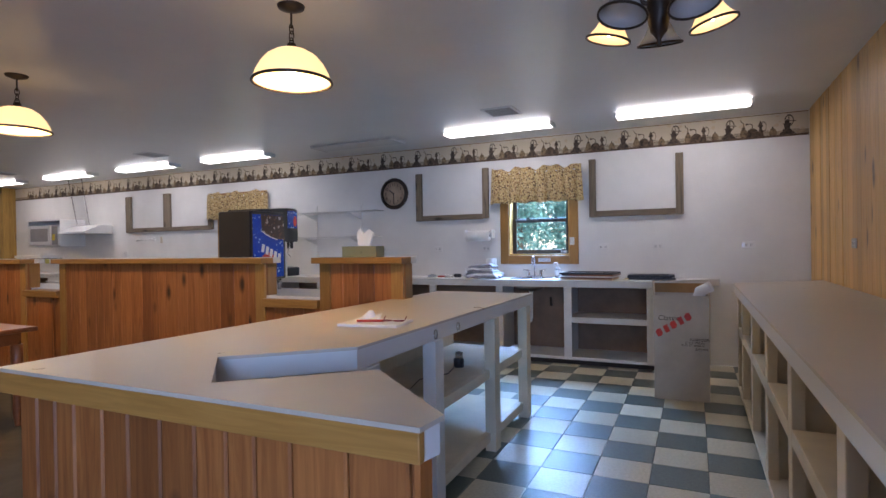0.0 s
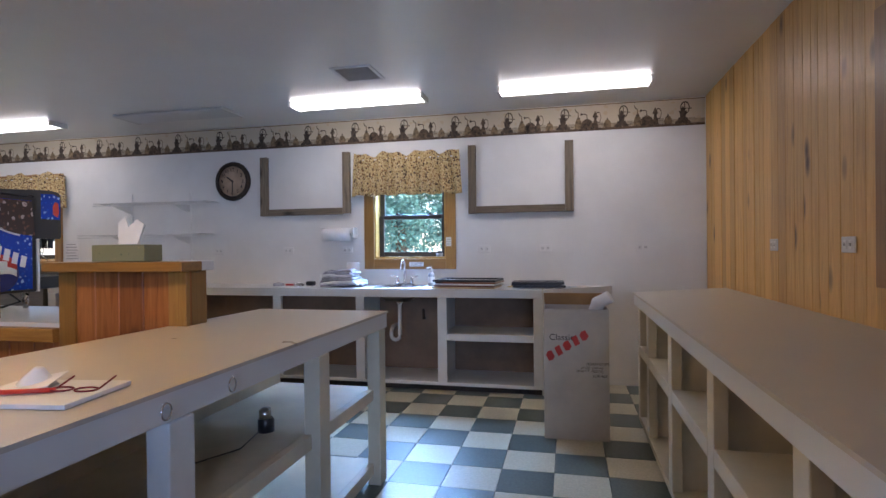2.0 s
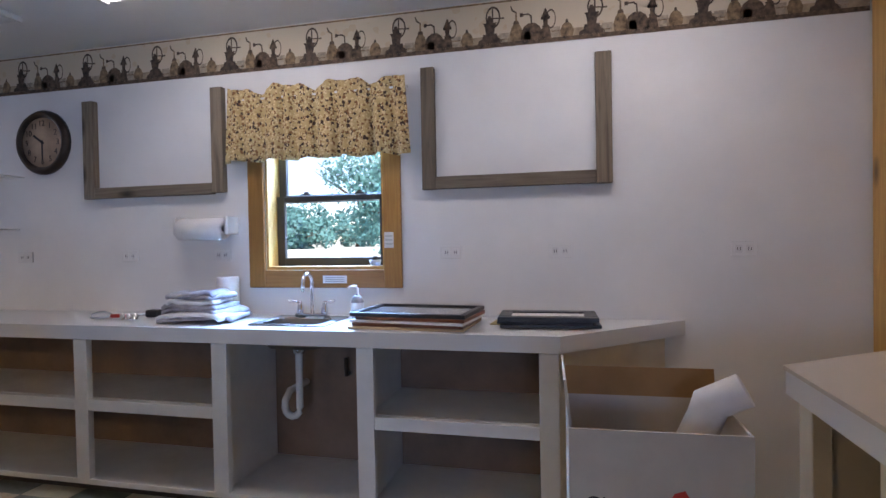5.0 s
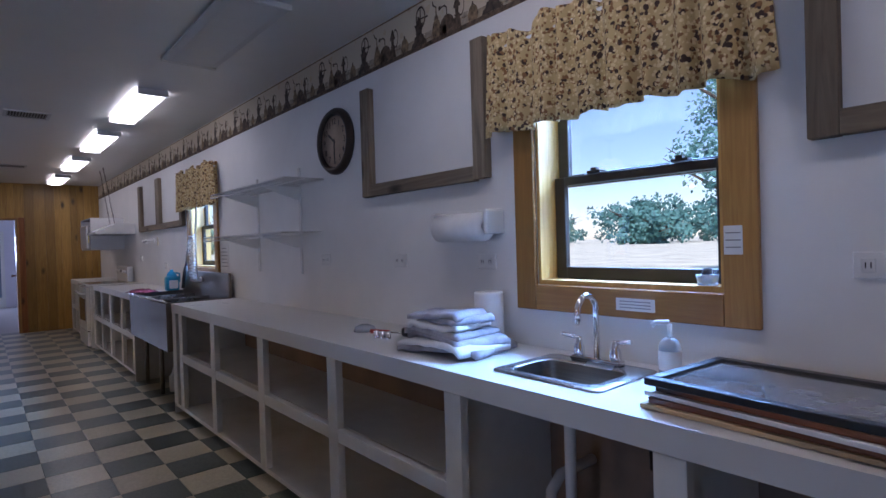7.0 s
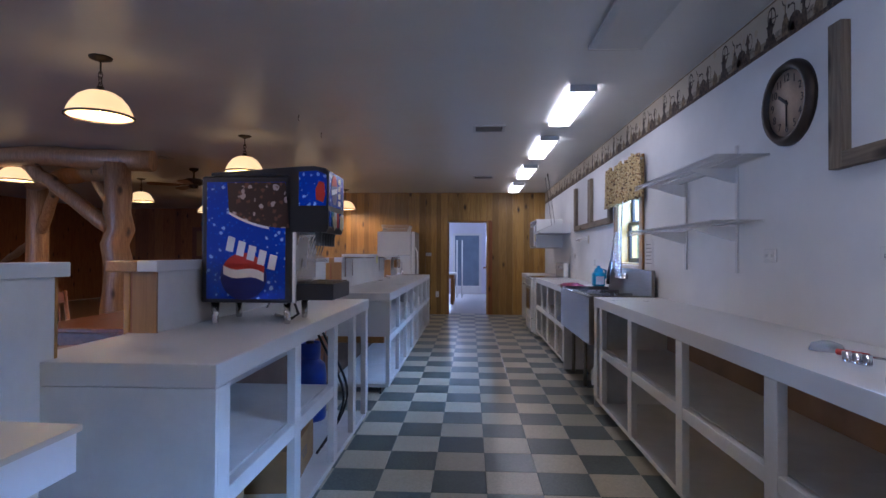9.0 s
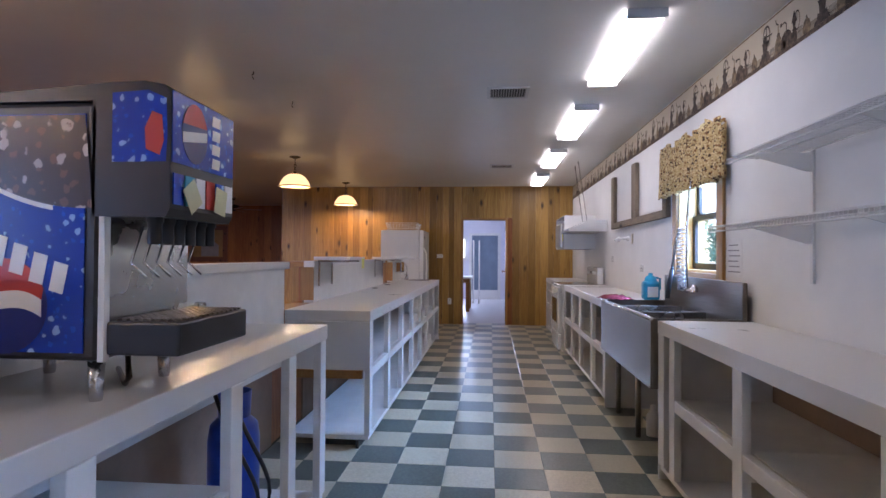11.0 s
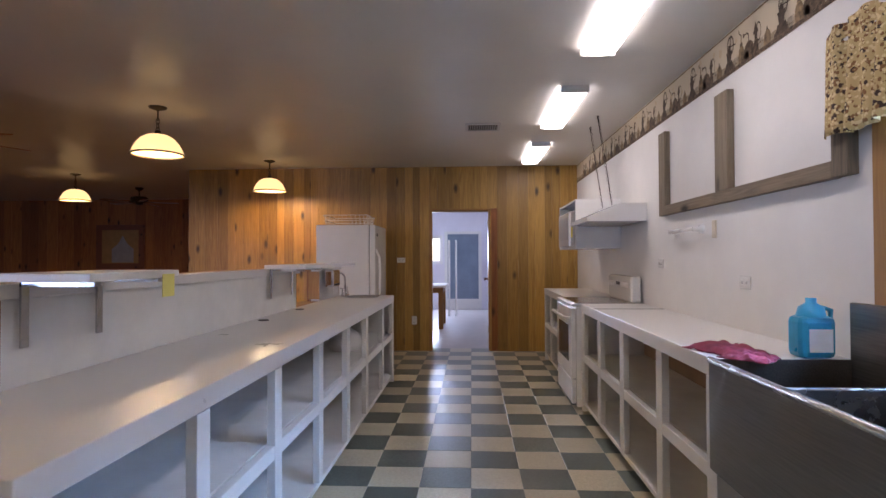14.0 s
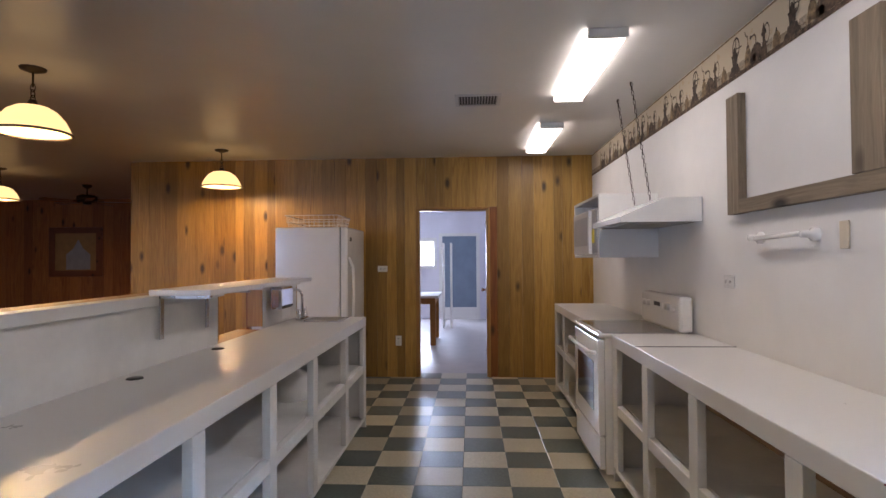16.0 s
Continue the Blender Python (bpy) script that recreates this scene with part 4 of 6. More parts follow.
def valance(x0, x1, z0, z1, name):
    e = thing(name, "gathered tan valance printed with brown coffee motifs", "curtain", "valances", at=((x0 + x1) / 2, NY - 0.08, z0))
    rnd = random.Random(int(-x0 * 10))
    ph = [rnd.uniform(0, 6.28) for _ in range(6)]
    b, nx, nz = BM(), 150, 14
    rows = []
    for j in range(nz + 1):
        v = j / nz
        row = []
        for i in range(nx + 1):
            u = i / nx
            fold = 0.016 * math.sin(u * 62 + ph[0] + 0.6 * math.sin(u * 17)) + 0.010 * math.sin(u * 105 + ph[1] + v) + 0.006 * math.sin(u * 23 + ph[2])
            amp = 0.5 + 0.9 * (1 - v) if v < 0.86 else 0.8
            top = (0.014 * math.sin(u * 40 + ph[3]) + 0.018 * math.sin(u * 19 + ph[4])) * max(0, (v - 0.86) / 0.14)
            bot = (0.008 * math.sin(u * 33 + ph[5])) * (1 - v)
            xw = x0 + (x1 - x0) * u + (u - 0.5) * 0.05 * (1 - v)
            row.append(b.verts.new((xw, NY - 0.075 + fold * amp, z0 + (z1 - z0) * v + top + bot)))
        rows.append(row)
    for j in range(nz):
        for i in range(nx):
            b.faces.new((rows[j][i], rows[j][i + 1], rows[j + 1][i + 1], rows[j + 1][i])).smooth = True
    ob = part("cloth", b, M_VAL, e)
    md = ob.modifiers.new("thick", "SOLIDIFY")
    md.thickness = 0.003
    for xs in (x0 + 0.01, x1 - 0.03):
        part("return", box(BM(), xs, xs + 0.004, NY - 0.07, NY - 0.024, z0 + 0.02, z1 - 0.03), M_VAL, e)
    part("rod", tube(BM(), [(x0 - 0.01, NY - 0.06, z1 - 0.055), (x1 + 0.01, NY - 0.06, z1 - 0.055)], 0.008), M_ENAMEL, e)


valance(-2.19, -1.08, 1.85, 2.275, "valance")
valance(-7.13, -5.86, 1.82, 2.24, "valance")


def outlet(m, label="white duplex wall outlet", two=True):
    e = thing("wall_outlet", label, "outlet", "outlets and switches")
    e.matrix_world = m
    bpy.context.view_layer.update()
    w = 0.06
    ob = part("plate", box(BM(), -w, w, -0.008, 0, -0.036, 0.036, 0.003, m=m), M_ENAMEL, e)
    for dx in (-0.025, 0.025):
        part("socket", box(BM(), dx - 0.016, dx + 0.016, -0.0105, -0.007, -0.02, 0.02, 0.003, m=m), M_WHITE, e)
        for sx in (-0.006, 0.006):
            part("slot", box(BM(), dx + sx - 0.0015, dx + sx + 0.0015, -0.0112, -0.0104, -0.008, 0.008, m=m), M_INK, e)


for x in (0.635, -0.255, -0.85, -2.30, -2.98, -3.83):
    outlet(pose(x, NY, 1.295))
outlet(pose(-9.28, NY, 1.29))
outlet(pose(-7.95, NY, 1.20))
for y in (4.97, 4.07):
    outlet(pose(EX, y, 1.31, 0, 0, -90), "cream duplex outlet on the pine boards")
outlet(pose(WX, 4.12, 1.31, 0, 0, 90), "white light switch plate on the boards")
outlet(pose(WX, 4.31, 0.44, 0, 90, 90), "white outlet with a plugged-in cord")

th = thing("towel_holder", "white wall-mounted paper towel holder with a roll", "towel holder", at=(-2.38, NY, 1.4))
part("roll", lathe(BM(), [(0.02, 0), (0.065, 0), (0.065, 0.3), (0.02, 0.3)], m=pose(-2.53, NY - 0.085, 1.455, 0, 90, 0)), M_PAPER, th, "white paper roll")
for x in (-2.56, -2.205):
    part("arm", box(BM(), x, x + 0.022, NY - 0.12, NY - 0.001, 1.42, 1.53, 0.008), M_ENAMEL, th)
part("backplate", box(BM(), -2.537, -2.206, NY - 0.012, NY - 0.001, 1.49, 1.535, 0.003), M_ENAMEL, th)
solid("paper_towel_roll", lathe(BM(), [(0.02, 0), (0.062, 0), (0.064, 0.005), (0.064, 0.225), (0.062, 0.23), (0.02, 0.23)], c=(-2.2, 6.55, 0.9365)), M_PAPER, "white paper towel roll standing on the counter", "paper towels")
tab = [(-1.235, 1.37, 0.055, 0.09, "blank white paper note taped to the casing"), (-1.62, 1.145, 0.15, 0.045, "white printed notice on the window apron")]
for x, z, wd, hh, lb in tab:
    s = solid("paper_note", box(BM(), x, x + wd, NY - 0.0245, NY - 0.0226, z - hh / 2, z + hh / 2), M_PAPER, lb, "note")
    for k in range(3):
        part("text_line", box(BM(), x + wd * 0.1, x + wd * 0.9, NY - 0.0252, NY - 0.0246, z - hh / 4 + k * hh / 4 - 0.002, z - hh / 4 + k * hh / 4 + 0.002), M_VENT, s)
s = solid("wall_notice", box(BM(), -5.93, -5.72, NY - 0.003, NY - 0.001, 1.19, 1.44), M_PAPER, "white printed notice beside the sink", "note")
for k in range(6):
    part("text_line", box(BM(), -5.91 + 0.01 * (k % 2), -5.74 - 0.015 * (k % 3), NY - 0.004, NY - 0.0031, 1.22 + 0.034 * k, 1.228 + 0.034 * k), M_VENT, s)
cup = thing("small_tub", "small plastic tub with a dark lid on the window sill", "tub", at=(-1.32, NY + 0.05, 1.22))
part("tub", lathe(BM(), [(0, 0), (0.03, 0), (0.036, 0.035), (0, 0.035)], c=(-1.32, NY + 0.05, 1.2205)), M_SOAP, cup)
part("lid", lathe(BM(), [(0, 0), (0.018, 0), (0.014, 0.02), (0, 0.022)], c=(-1.32, NY + 0.05, 1.256)), M_INK, cup)

# ---------------- things on the north counter ----------------
CT = 0.936


def bar_faucet(x, y, z, name, label, m=None):
    f = thing(name, label, "faucet", at=(x, y, z))
    part("deck_plate", box(BM(), x - 0.10, x + 0.10, y - 0.025, y + 0.025, z, z + 0.018, 0.006), M_CHROME, f)
    part("spout", tube(BM(), [(x, y, z + 0.018), (x, y, z + 0.19)] + [(x, y - 0.055 + 0.055 * math.cos(a), z + 0.19 + 0.055 * math.sin(a)) for a in [i * math.pi / 8 for i in range(1, 9)]] + [(x, y - 0.11, z + 0.15)], 0.011, 10), M_CHROME, f)
    for dx in (-0.075, 0.075):
        part("valve", lathe(BM(), [(0.02, 0), (0.02, 0.03), (0.013, 0.045), (0.011, 0.065), (0, 0.07)], c=(x + dx, y, z + 0.018), seg=14), M_CHROME, f)
        part("lever", tube(BM(), [(x + dx, y, z + 0.08), (x + dx * 1.9, y - 0.01, z + 0.09)], 0.007, 8), M_CHROME, f)


sx0, sx1, sy0, sy1 = -1.86, -1.42, 6.20, 6.56
sink = thing("bar_sink", "small stainless bar sink set in the counter", "sink", at=(-1.64, 6.38, CT))
def rounded(x0, x1, y0, y1, r):
    return [(cx + r * math.cos(a), cy + r * math.sin(a)) for cx, cy, a0 in ((x1 - r, y1 - r, 0), (x0 + r, y1 - r, 90), (x0 + r, y0 + r, 180), (x1 - r, y0 + r, 270)) for a in [math.radians(a0 + 18 * i) for i in range(6)]]


def loops(bm, rings, close=False):
    """Skin a stack of outlines (points, height) of equal length."""
    vs = [[bm.verts.new((x, y, z)) for x, y in pts] for pts, z in rings]
    for a, c in zip(vs, vs[1:]):
        for i in range(len(a)):
            bm.faces.new((a[i], a[(i + 1) % len(a)], c[(i + 1) % len(a)], c[i])).smooth = True
    if close:
        bm.faces.new(vs[-1])
    return bm


rim_o, rim_i = rounded(sx0, sx1, sy0, sy1, .03), rounded(-1.82, -1.48, 6.25, 6.47, .045)
part("rim", loops(BM(), [(rim_o, CT), (rim_o, CT + .004), (rounded(sx0 + .006, sx1 - .006, sy0 + .006, sy1 - .006, .03), CT + .007), (rounded(-1.826, -1.474, 6.244, 6.476, .05), CT + .005), (rim_i, CT + .001)]), M_STEELL, sink)
part("bowl", loops(BM(), [(rim_i, CT + .001), (rounded(-1.81, -1.49, 6.258, 6.462, .05), CT - .10), (rounded(-1.79, -1.51, 6.275, 6.445, .05), CT - .135), (rounded(-1.70, -1.60, 6.33, 6.39, .025), CT - .142)], True), M_STEEL, sink, "brushed steel bowl")
part("drain", lathe(BM(), [(0.0, -.14), (.03, -.14), (.035, -.1405), (.03, -.17), (0, -.17)], c=(-1.64, 6.36, CT), seg=18), M_CHROME, sink)
part("drain_pipe", tube(BM(), [(-1.64, 6.355, 0.766), (-1.64, 6.355, 0.47)] + [(-1.685 + 0.045 * math.cos(a), 6.355, 0.47 - 0.05 * math.sin(a)) for a in [i * math.pi / 6 for i in range(1, 7)]] + [(-1.73, 6.36, 0.50), (-1.735, 6.42, 0.54), (-1.735, 6.62, 0.54)], 0.02, 10), M_ENAMEL, sink, "white plastic trap")
for x in (-1.46, -1.3):
    part("stop_valve", tube(BM(), [(x, 6.62, 0.6), (x, 6.57, 0.6), (x, 6.57, 0.7)], 0.012, 8), M_BRONZE, sink)
bar_faucet(-1.64, 6.525, CT + 0.0065, "bar_faucet", "chrome gooseneck faucet with two lever handles")

soap = thing("soap_dispenser", "clear hand soap bottle with a white pump", "soap bottle", at=(-1.36, 6.5, CT))
part("bottle", lathe(BM(), [(0, 0), (0.032, 0), (0.034, 0.01), (0.034, 0.1), (0.026, 0.12), (0.014, 0.13), (0, 0.13)], c=(-1.355, 6.50, CT + 0.001), seg=20), M_SOAP, soap)
part("sticker", lathe(BM(), [(0.0347, 0.03), (0.0347, 0.09)], c=(-1.355, 6.50, CT + 0.001), seg=20), M_PAPER, soap, "white sticker with a blue mark")
part("pump", tube(tube(BM(), [(-1.355, 6.50, CT + 0.13), (-1.355, 6.50, CT + 0.175)], 0.008), [(-1.355, 6.50, CT + 0.18), (-1.39, 6.48, CT + 0.178), (-1.4, 6.475, CT + 0.168)], 0.008), M_ENAMEL, soap)

stack = thing("folded_cloth_stack", "stack of folded grey and white patterned linens", "linens", at=(-2.2, 6.35, CT))
rnd = random.Random(5)
for i in range(7):
    w_, d_ = 0.2 - 0.012 * i + rnd.uniform(-.02, .02), 0.15 - 0.008 * i
    b = BM()
    bmesh.ops.create_grid(b, x_segments=14, y_segments=10, size=1)
    for v in b.verts:
        u, t = v.co.x, v.co.y
        v.co = Vector((u * w_, t * d_, 0.012 * math.sin(3 * u + i) * abs(u) + 0.006 * noise.noise(Vector((u * 3, t * 3, i))) - 0.012 * (abs(u) > .9)))
    bmesh.ops.solidify(b, geom=b.faces[:], thickness=0.02)
    bmesh.ops.transform(b, matrix=pose(-2.23 + rnd.uniform(-.02, .02), 6.36 + rnd.uniform(-.02, .02), CT + 0.035 + 0.0215 * i, 0, 0, rnd.uniform(-12, 12)), verts=b.verts)
    for f in b.faces:
        f.smooth = True
    part("folded_cloth", b, (M_CLOTH, M_PAPER, M_CLOTH)[i % 3], stack)
glue = thing("small_bottle", "small white squeeze bottle", "bottle", at=(-2.5, 6.4, CT))
part("bottle", lathe(BM(), [(0, 0), (0.016, 0), (0.016, 0.07), (0.006, 0.085), (0.004, 0.11), (0, 0.112)], c=(-2.5, 6.42, CT + 0.001), seg=14), M_PAPER, glue)
tl = thing("tool_pile", "small pile of screws, red screwdriver and sockets", "tools", at=(-2.65, 6.35, CT))
part("screwdriver", tube(BM(), [(-2.86, 6.36, CT + .012), (-2.76, 6.40, CT + .012)], 0.011), M_RED, tl)
part("shank", tube(BM(), [(-2.759, 6.401, CT + .012), (-2.68, 6.43, CT + .012)], 0.004), M_STEELL, tl)
part("black_clip", box(BM(), -2.66, -2.57, 6.40, 6.46, CT + .001, CT + .045, 0.01), M_BLACK, tl)
for i in range(3):
    part("socket", lathe(BM(), [(0.014, 0), (0.014, 0.035), (0.008, 0.035), (0.008, 0.004)], c=(-2.72 + .034 * i, 6.30 + .01 * i, CT + .001), seg=14), M_CHROME, tl)
part("plastic_bag", lathe(BM(), [(0, 0), (0.06, 0), (0.05, 0.025), (0.02, 0.035), (0, 0.03)], c=(-2.95, 6.38, CT + .001), seg=14), M_SOAP, tl)


def framed_stack(x0, x1, y0, y1, n, name, label, ang, inner, bar=0.03, z=CT + 0.001):
    e = thing(name, label, "picture frames", at=((x0 + x1) / 2, (y0 + y1) / 2, CT))
    rnd = random.Random(int(x0 * 50))
    for i in range(n):
        t = rnd.choice((0.012, 0.016))
        m = pose((x0 + x1) / 2 + rnd.uniform(-.015, .015), (y0 + y1) / 2, z, 0, 0, ang + rnd.uniform(-3, 3))
        a, c = (x1 - x0) / 2 - 0.012 * (i % 2), (y1 - y0) / 2 - 0.01 * (i % 2)
        part("board", box(BM(), -a, a, -c, c, 0, t, 0.002, m=m), (M_BIRCH, M_TABLE, M_PAPER, M_TABLE)[i % 4] if n > 2 else M_BLACK, e)
        z += t + 0.001
    a, c = (x1 - x0) / 2, (y1 - y0) / 2
    b = BM()
    m = pose((x0 + x1) / 2, (y0 + y1) / 2, z, 0, 0, ang)
    for q in ((-a, a, -c, -c + bar), (-a, a, c - bar, c), (-a, -a + bar, -c + bar, c - bar), (a - bar, a, -c + bar, c - bar)):
        box(b, *q, 0, 0.02, 0.003, m=m)
    part("frame", b, M_BLACK, e, "black picture frame")
    part("glazing", box(BM(), -a + bar, a - bar, -c + bar, c - bar, 0.002, 0.012, m=m), inner, e, "glazed picture")


framed_stack(-1.25, -0.66, 6.15, 6.53, 4, "frame_stack", "stack of framed pictures lying flat on the counter", -5, M_HAZE)
pp = solid("yellow_paper", box(BM(), -.17, .27, -.10, .12, 0, .004, m=pose(-0.42, 6.46, CT + .001, 0, 0, -6)), plain("yellowed_paper", (0.62, 0.48, 0.20), 0.8, var=0.15), "yellowed papers lying under the black frames", "papers")
framed_stack(-0.55, -0.08, 6.27, 6.54, 2, "black_frames", "two heavy black picture frames stacked on papers", 2, M_PAPER, 0.06, CT + .0055)

# ---------------- stainless sink ----------------
ss = thing("pot_sink", "long stainless steel pot sink with a high back", "sink", at=(-6.31, 6.35, 0))
A0, A1, B0, B1, ZT, ZB = -7.045, -5.585, 6.06, 6.62, 0.945, 0.52
part("front_apron", box(BM(), A0, A1, B0, B0 + 0.012, ZB, ZT - 0.008), M_STEEL, ss)
part("front_rim", tube(BM(), [(A0, B0 + .004, ZT - .004), (A1, B0 + .004, ZT - .004)], 0.013, 10), M_STEELL, ss)
for x in (A0, A1 - 0.012):
    part("side", box(BM(), x, x + 0.012, B0 + .013, B1 - .03, ZB, ZT), M_STEEL, ss)
part("backsplash", box(BM(), A0, A1, B1 - .028, B1, ZB, 1.165, 0.005), M_STEEL, ss)
part("bottom", box(BM(), A0 + .013, A1 - .013, B0 + .013, B1 - .03, ZB, ZB + .012), M_STEEL, ss)
for x in (-6.62, -6.14):
    part("partition", box(BM(), x - .012, x + .012, B0 + .014, B1 - .03, ZB + .013, ZT - .012, 0.004), M_STEELL, ss)
for x in (A0 + .12, -6.31, A1 - .12):
    part("leg", tube(BM(), [(x, B0 + .12, 0), (x, B0 + .12, ZB - .001)], 0.02, 10), M_STEEL, ss)
part("under_panel", box(BM(), A0 + .02, A1 - .02, 6.60, 6.61, 0, ZB), M_VENT, ss)
sp = thing("spray_faucet", "pre-rinse spray faucet with coiled spring hose", "faucet", at=(-6.42, 6.56, 1.0))
part("mixer", tube(BM(), [(-6.52, 6.56, 1.07), (-6.30, 6.56, 1.07)], 0.02, 10), M_CHROME, sp)
for x in (-6.55, -6.27):
    part("valve", lathe(BM(), [(0.026, 0), (0.026, .03), (.012, .05), (0, .055)], c=(x, 6.56, 1.065), seg=12), M_CHROME, sp)
part("riser", tube(BM(), [(-6.42, 6.56, 1.07), (-6.42, 6.56, 1.55), (-6.40, 6.57, 1.80), (-6.34, 6.58, 1.93)], 0.009, 8), M_CHROME, sp)
part("spring_hose", tube(BM(), [(-6.42 + 0.028 * math.cos(a), 6.52 + 0.028 * math.sin(a), 1.10 + 0.0049 * a) for a in [i * 0.5 for i in range(180)]], 0.006, 5), M_CHROME, sp)
part("spray_valve", tube(BM(), [(-6.50, 6.48, 1.22), (-6.51, 6.46, 1.10), (-6.51, 6.45, 1.0)], 0.018, 8), M_BLACK, sp, "black spray handle")
part("hose", tube(BM(), [(-6.50, 6.48, 1.22), (-6.46, 6.5, 1.45), (-6.44, 6.52, 1.53)], 0.012, 8), M_CHROME, sp)
jug = thing("soap_jug", "teal plastic dish soap jug with a handle", "bottle", at=(-7.13, 6.5, CT))
part("body", box(BM(), -7.185, -7.075, 6.43, 6.57, CT + .001, CT + .17, 0.025), M_TEAL, jug)
part("shoulder", lathe(BM(), [(0.055, 0), (0.045, .04), (.02, .055), (.02, .075), (0, .075)], c=(-7.13, 6.50, CT + .165), seg=16), M_TEAL, jug)
part("grip", tube(BM(), [(-7.145, 6.545, CT + .2), (-7.145, 6.585, CT + .19), (-7.145, 6.585, CT + .1), (-7.145, 6.56, CT + .08)], 0.011), M_TEAL, jug)
part("sticker", box(BM(), -7.0745, -7.073, 6.46, 6.55, CT + .03, CT + .12), M_PAPER, jug)


def cloth_heap(x, y, z, w_, d_, seed, name, label, mat, h=0.03):
    b = BM()
    bmesh.ops.create_grid(b, x_segments=22, y_segments=16, size=1)
    for v in b.verts:
        u, t = v.co.x, v.co.y
        n = noise.noise(Vector((u * 1.7 + seed, t * 1.7, seed)))
        edge = max(abs(u), abs(t))
        v.co = Vector((u * w_ * (1 + .15 * n), t * d_ * (1 - .2 * n), max(0.002, h * (1 - edge ** 3) + 0.02 * noise.noise(Vector((u * 3, t * 4, seed))))))
    bmesh.ops.solidify(b, geom=b.faces[:], thickness=0.004)
    for f in b.faces:
        f.smooth = True
    bmesh.ops.transform(b, matrix=pose(x, y, z + 0.004, 0, 0, 20 * seed), verts=b.verts)
    return solid(name, b, mat, label, "cloth")


cloth_heap(-7.25, 6.22, CT, 0.15, 0.10, 1, "dish_cloth", "crumpled maroon cloth lying on the counter", M_MAROON)
cloth_heap(-7.02, 6.2, ZT + 0.003, 0.09, 0.07, 2, "sink_cloth", "dark maroon cloth draped over the sink edge", M_MAROON, 0.02)

# ---------------- range, hood, microwave cabinet ----------------
st = thing("kitchen_range", "white electric range with oven window and drawer", "stove", at=(-10.13, 6.3, 0))
R0, R1 = -10.525, -9.735
part("body", box(BM(), R0, R1, 6.06, 6.62, 0.02, 0.905, 0.004), M_ENAMEL, st)
part("cooktop", box(BM(), R0 - .004, R1 + .004, 6.015, 6.60, 0.907, 0.932, 0.008), M_ENAMEL, st)
part("glass_top", box(BM(), R0 + .04, R1 - .04, 6.06, 6.53, 0.9325, 0.936), plain("grey_ceramic_glass", (0.22, 0.22, 0.22), 0.15, var=0.2), st)
door_p = part("oven_door", box(BM(), R0 + .006, R1 - .006, 6.015, 6.058, 0.27, 0.89, 0.006), M_ENAMEL, st)
part("oven_window", box(BM(), R0 + .13, R1 - .13, 6.011, 6.0145, 0.40, 0.73, 0.001), plain("dark_oven_glass", (0.03, 0.03, 0.035), 0.1, var=0.2), door_p)
part("handle", tube(BM(), [(R0 + .06, 6.014, .80), (R0 + .06, 5.965, .805), (R1 - .06, 5.965, .805), (R1 - .06, 6.014, .80)], 0.014, 8), M_ENAMEL, door_p)
part("drawer", box(BM(), R0 + .006, R1 - .006, 6.02, 6.058, 0.05, 0.255, 0.006), M_ENAMEL, st)
part("back_guard", box(BM(), R0, R1, 6.54, 6.63, 0.935, 1.17, 0.02), M_ENAMEL, st)
for x in (-10.42, -10.33, -9.98, -9.90, -9.83):
    part("knob", lathe(BM(), [(0.024, 0), (0.022, .02), (0, .022)], m=pose(x, 6.539, 1.09, 90, 0, 0), seg=14), M_WHITE, st)
part("display", box(BM(), -10.22, -10.10, 6.536, 6.5395, 1.08, 1.11), M_INK, st)

hood = thing("range_hood", "white sloped range hood hung on chains", "range hood", at=(-10.0, 6.4, 1.7))
b = BM()
prism(b, [(6.14, 1.655), (6.645, 1.655), (6.645, 1.81), (6.42, 1.81), (6.14, 1.69)], -10.40, -9.62, m=Matrix(((0, 0, 1, 0), (1, 0, 0, 0), (0, 1, 0, 0), (0, 0, 0, 1))))
part("canopy", b, M_ENAMEL, hood)
part("filter", box(BM(), -10.34, -9.68, 6.2, 6.6, 1.648, 1.654), M_VENT, hood, "grey filter underneath")
for (xa, ya), (xb, yb) in (((-10.40, 6.34), (-10.33, 6.44)), ((-9.98, 6.32), (-9.97, 6.44))):
    c = thing("hood_chain", "dark metal chain from ceiling to hood", "chain", "hood chains", at=(xa, ya, CZ))
    nl = 26
    b = BM()
    for i in range(nl):
        t = (i + 0.5) / nl
        p = Vector((xa + (xb - xa) * t, ya + (yb - ya) * t, CZ - (CZ - 1.83) * t))
        tube(b, [p + Vector((0.008 * math.sin(a) * (i % 2), 0.008 * math.sin(a) * (1 - i % 2), 0.019 * math.cos(a))) for a in [q * math.pi / 4 for q in range(9)]], 0.0024, 5)
    part("links", b, M_BRONZE, c)
    part("hook", tube(BM(), [(xa, ya, CZ), (xa, ya, CZ - .03), (xa + .012, ya, CZ - .04), (xa, ya, CZ - .055)], 0.004, 6), M_BRONZE, c)

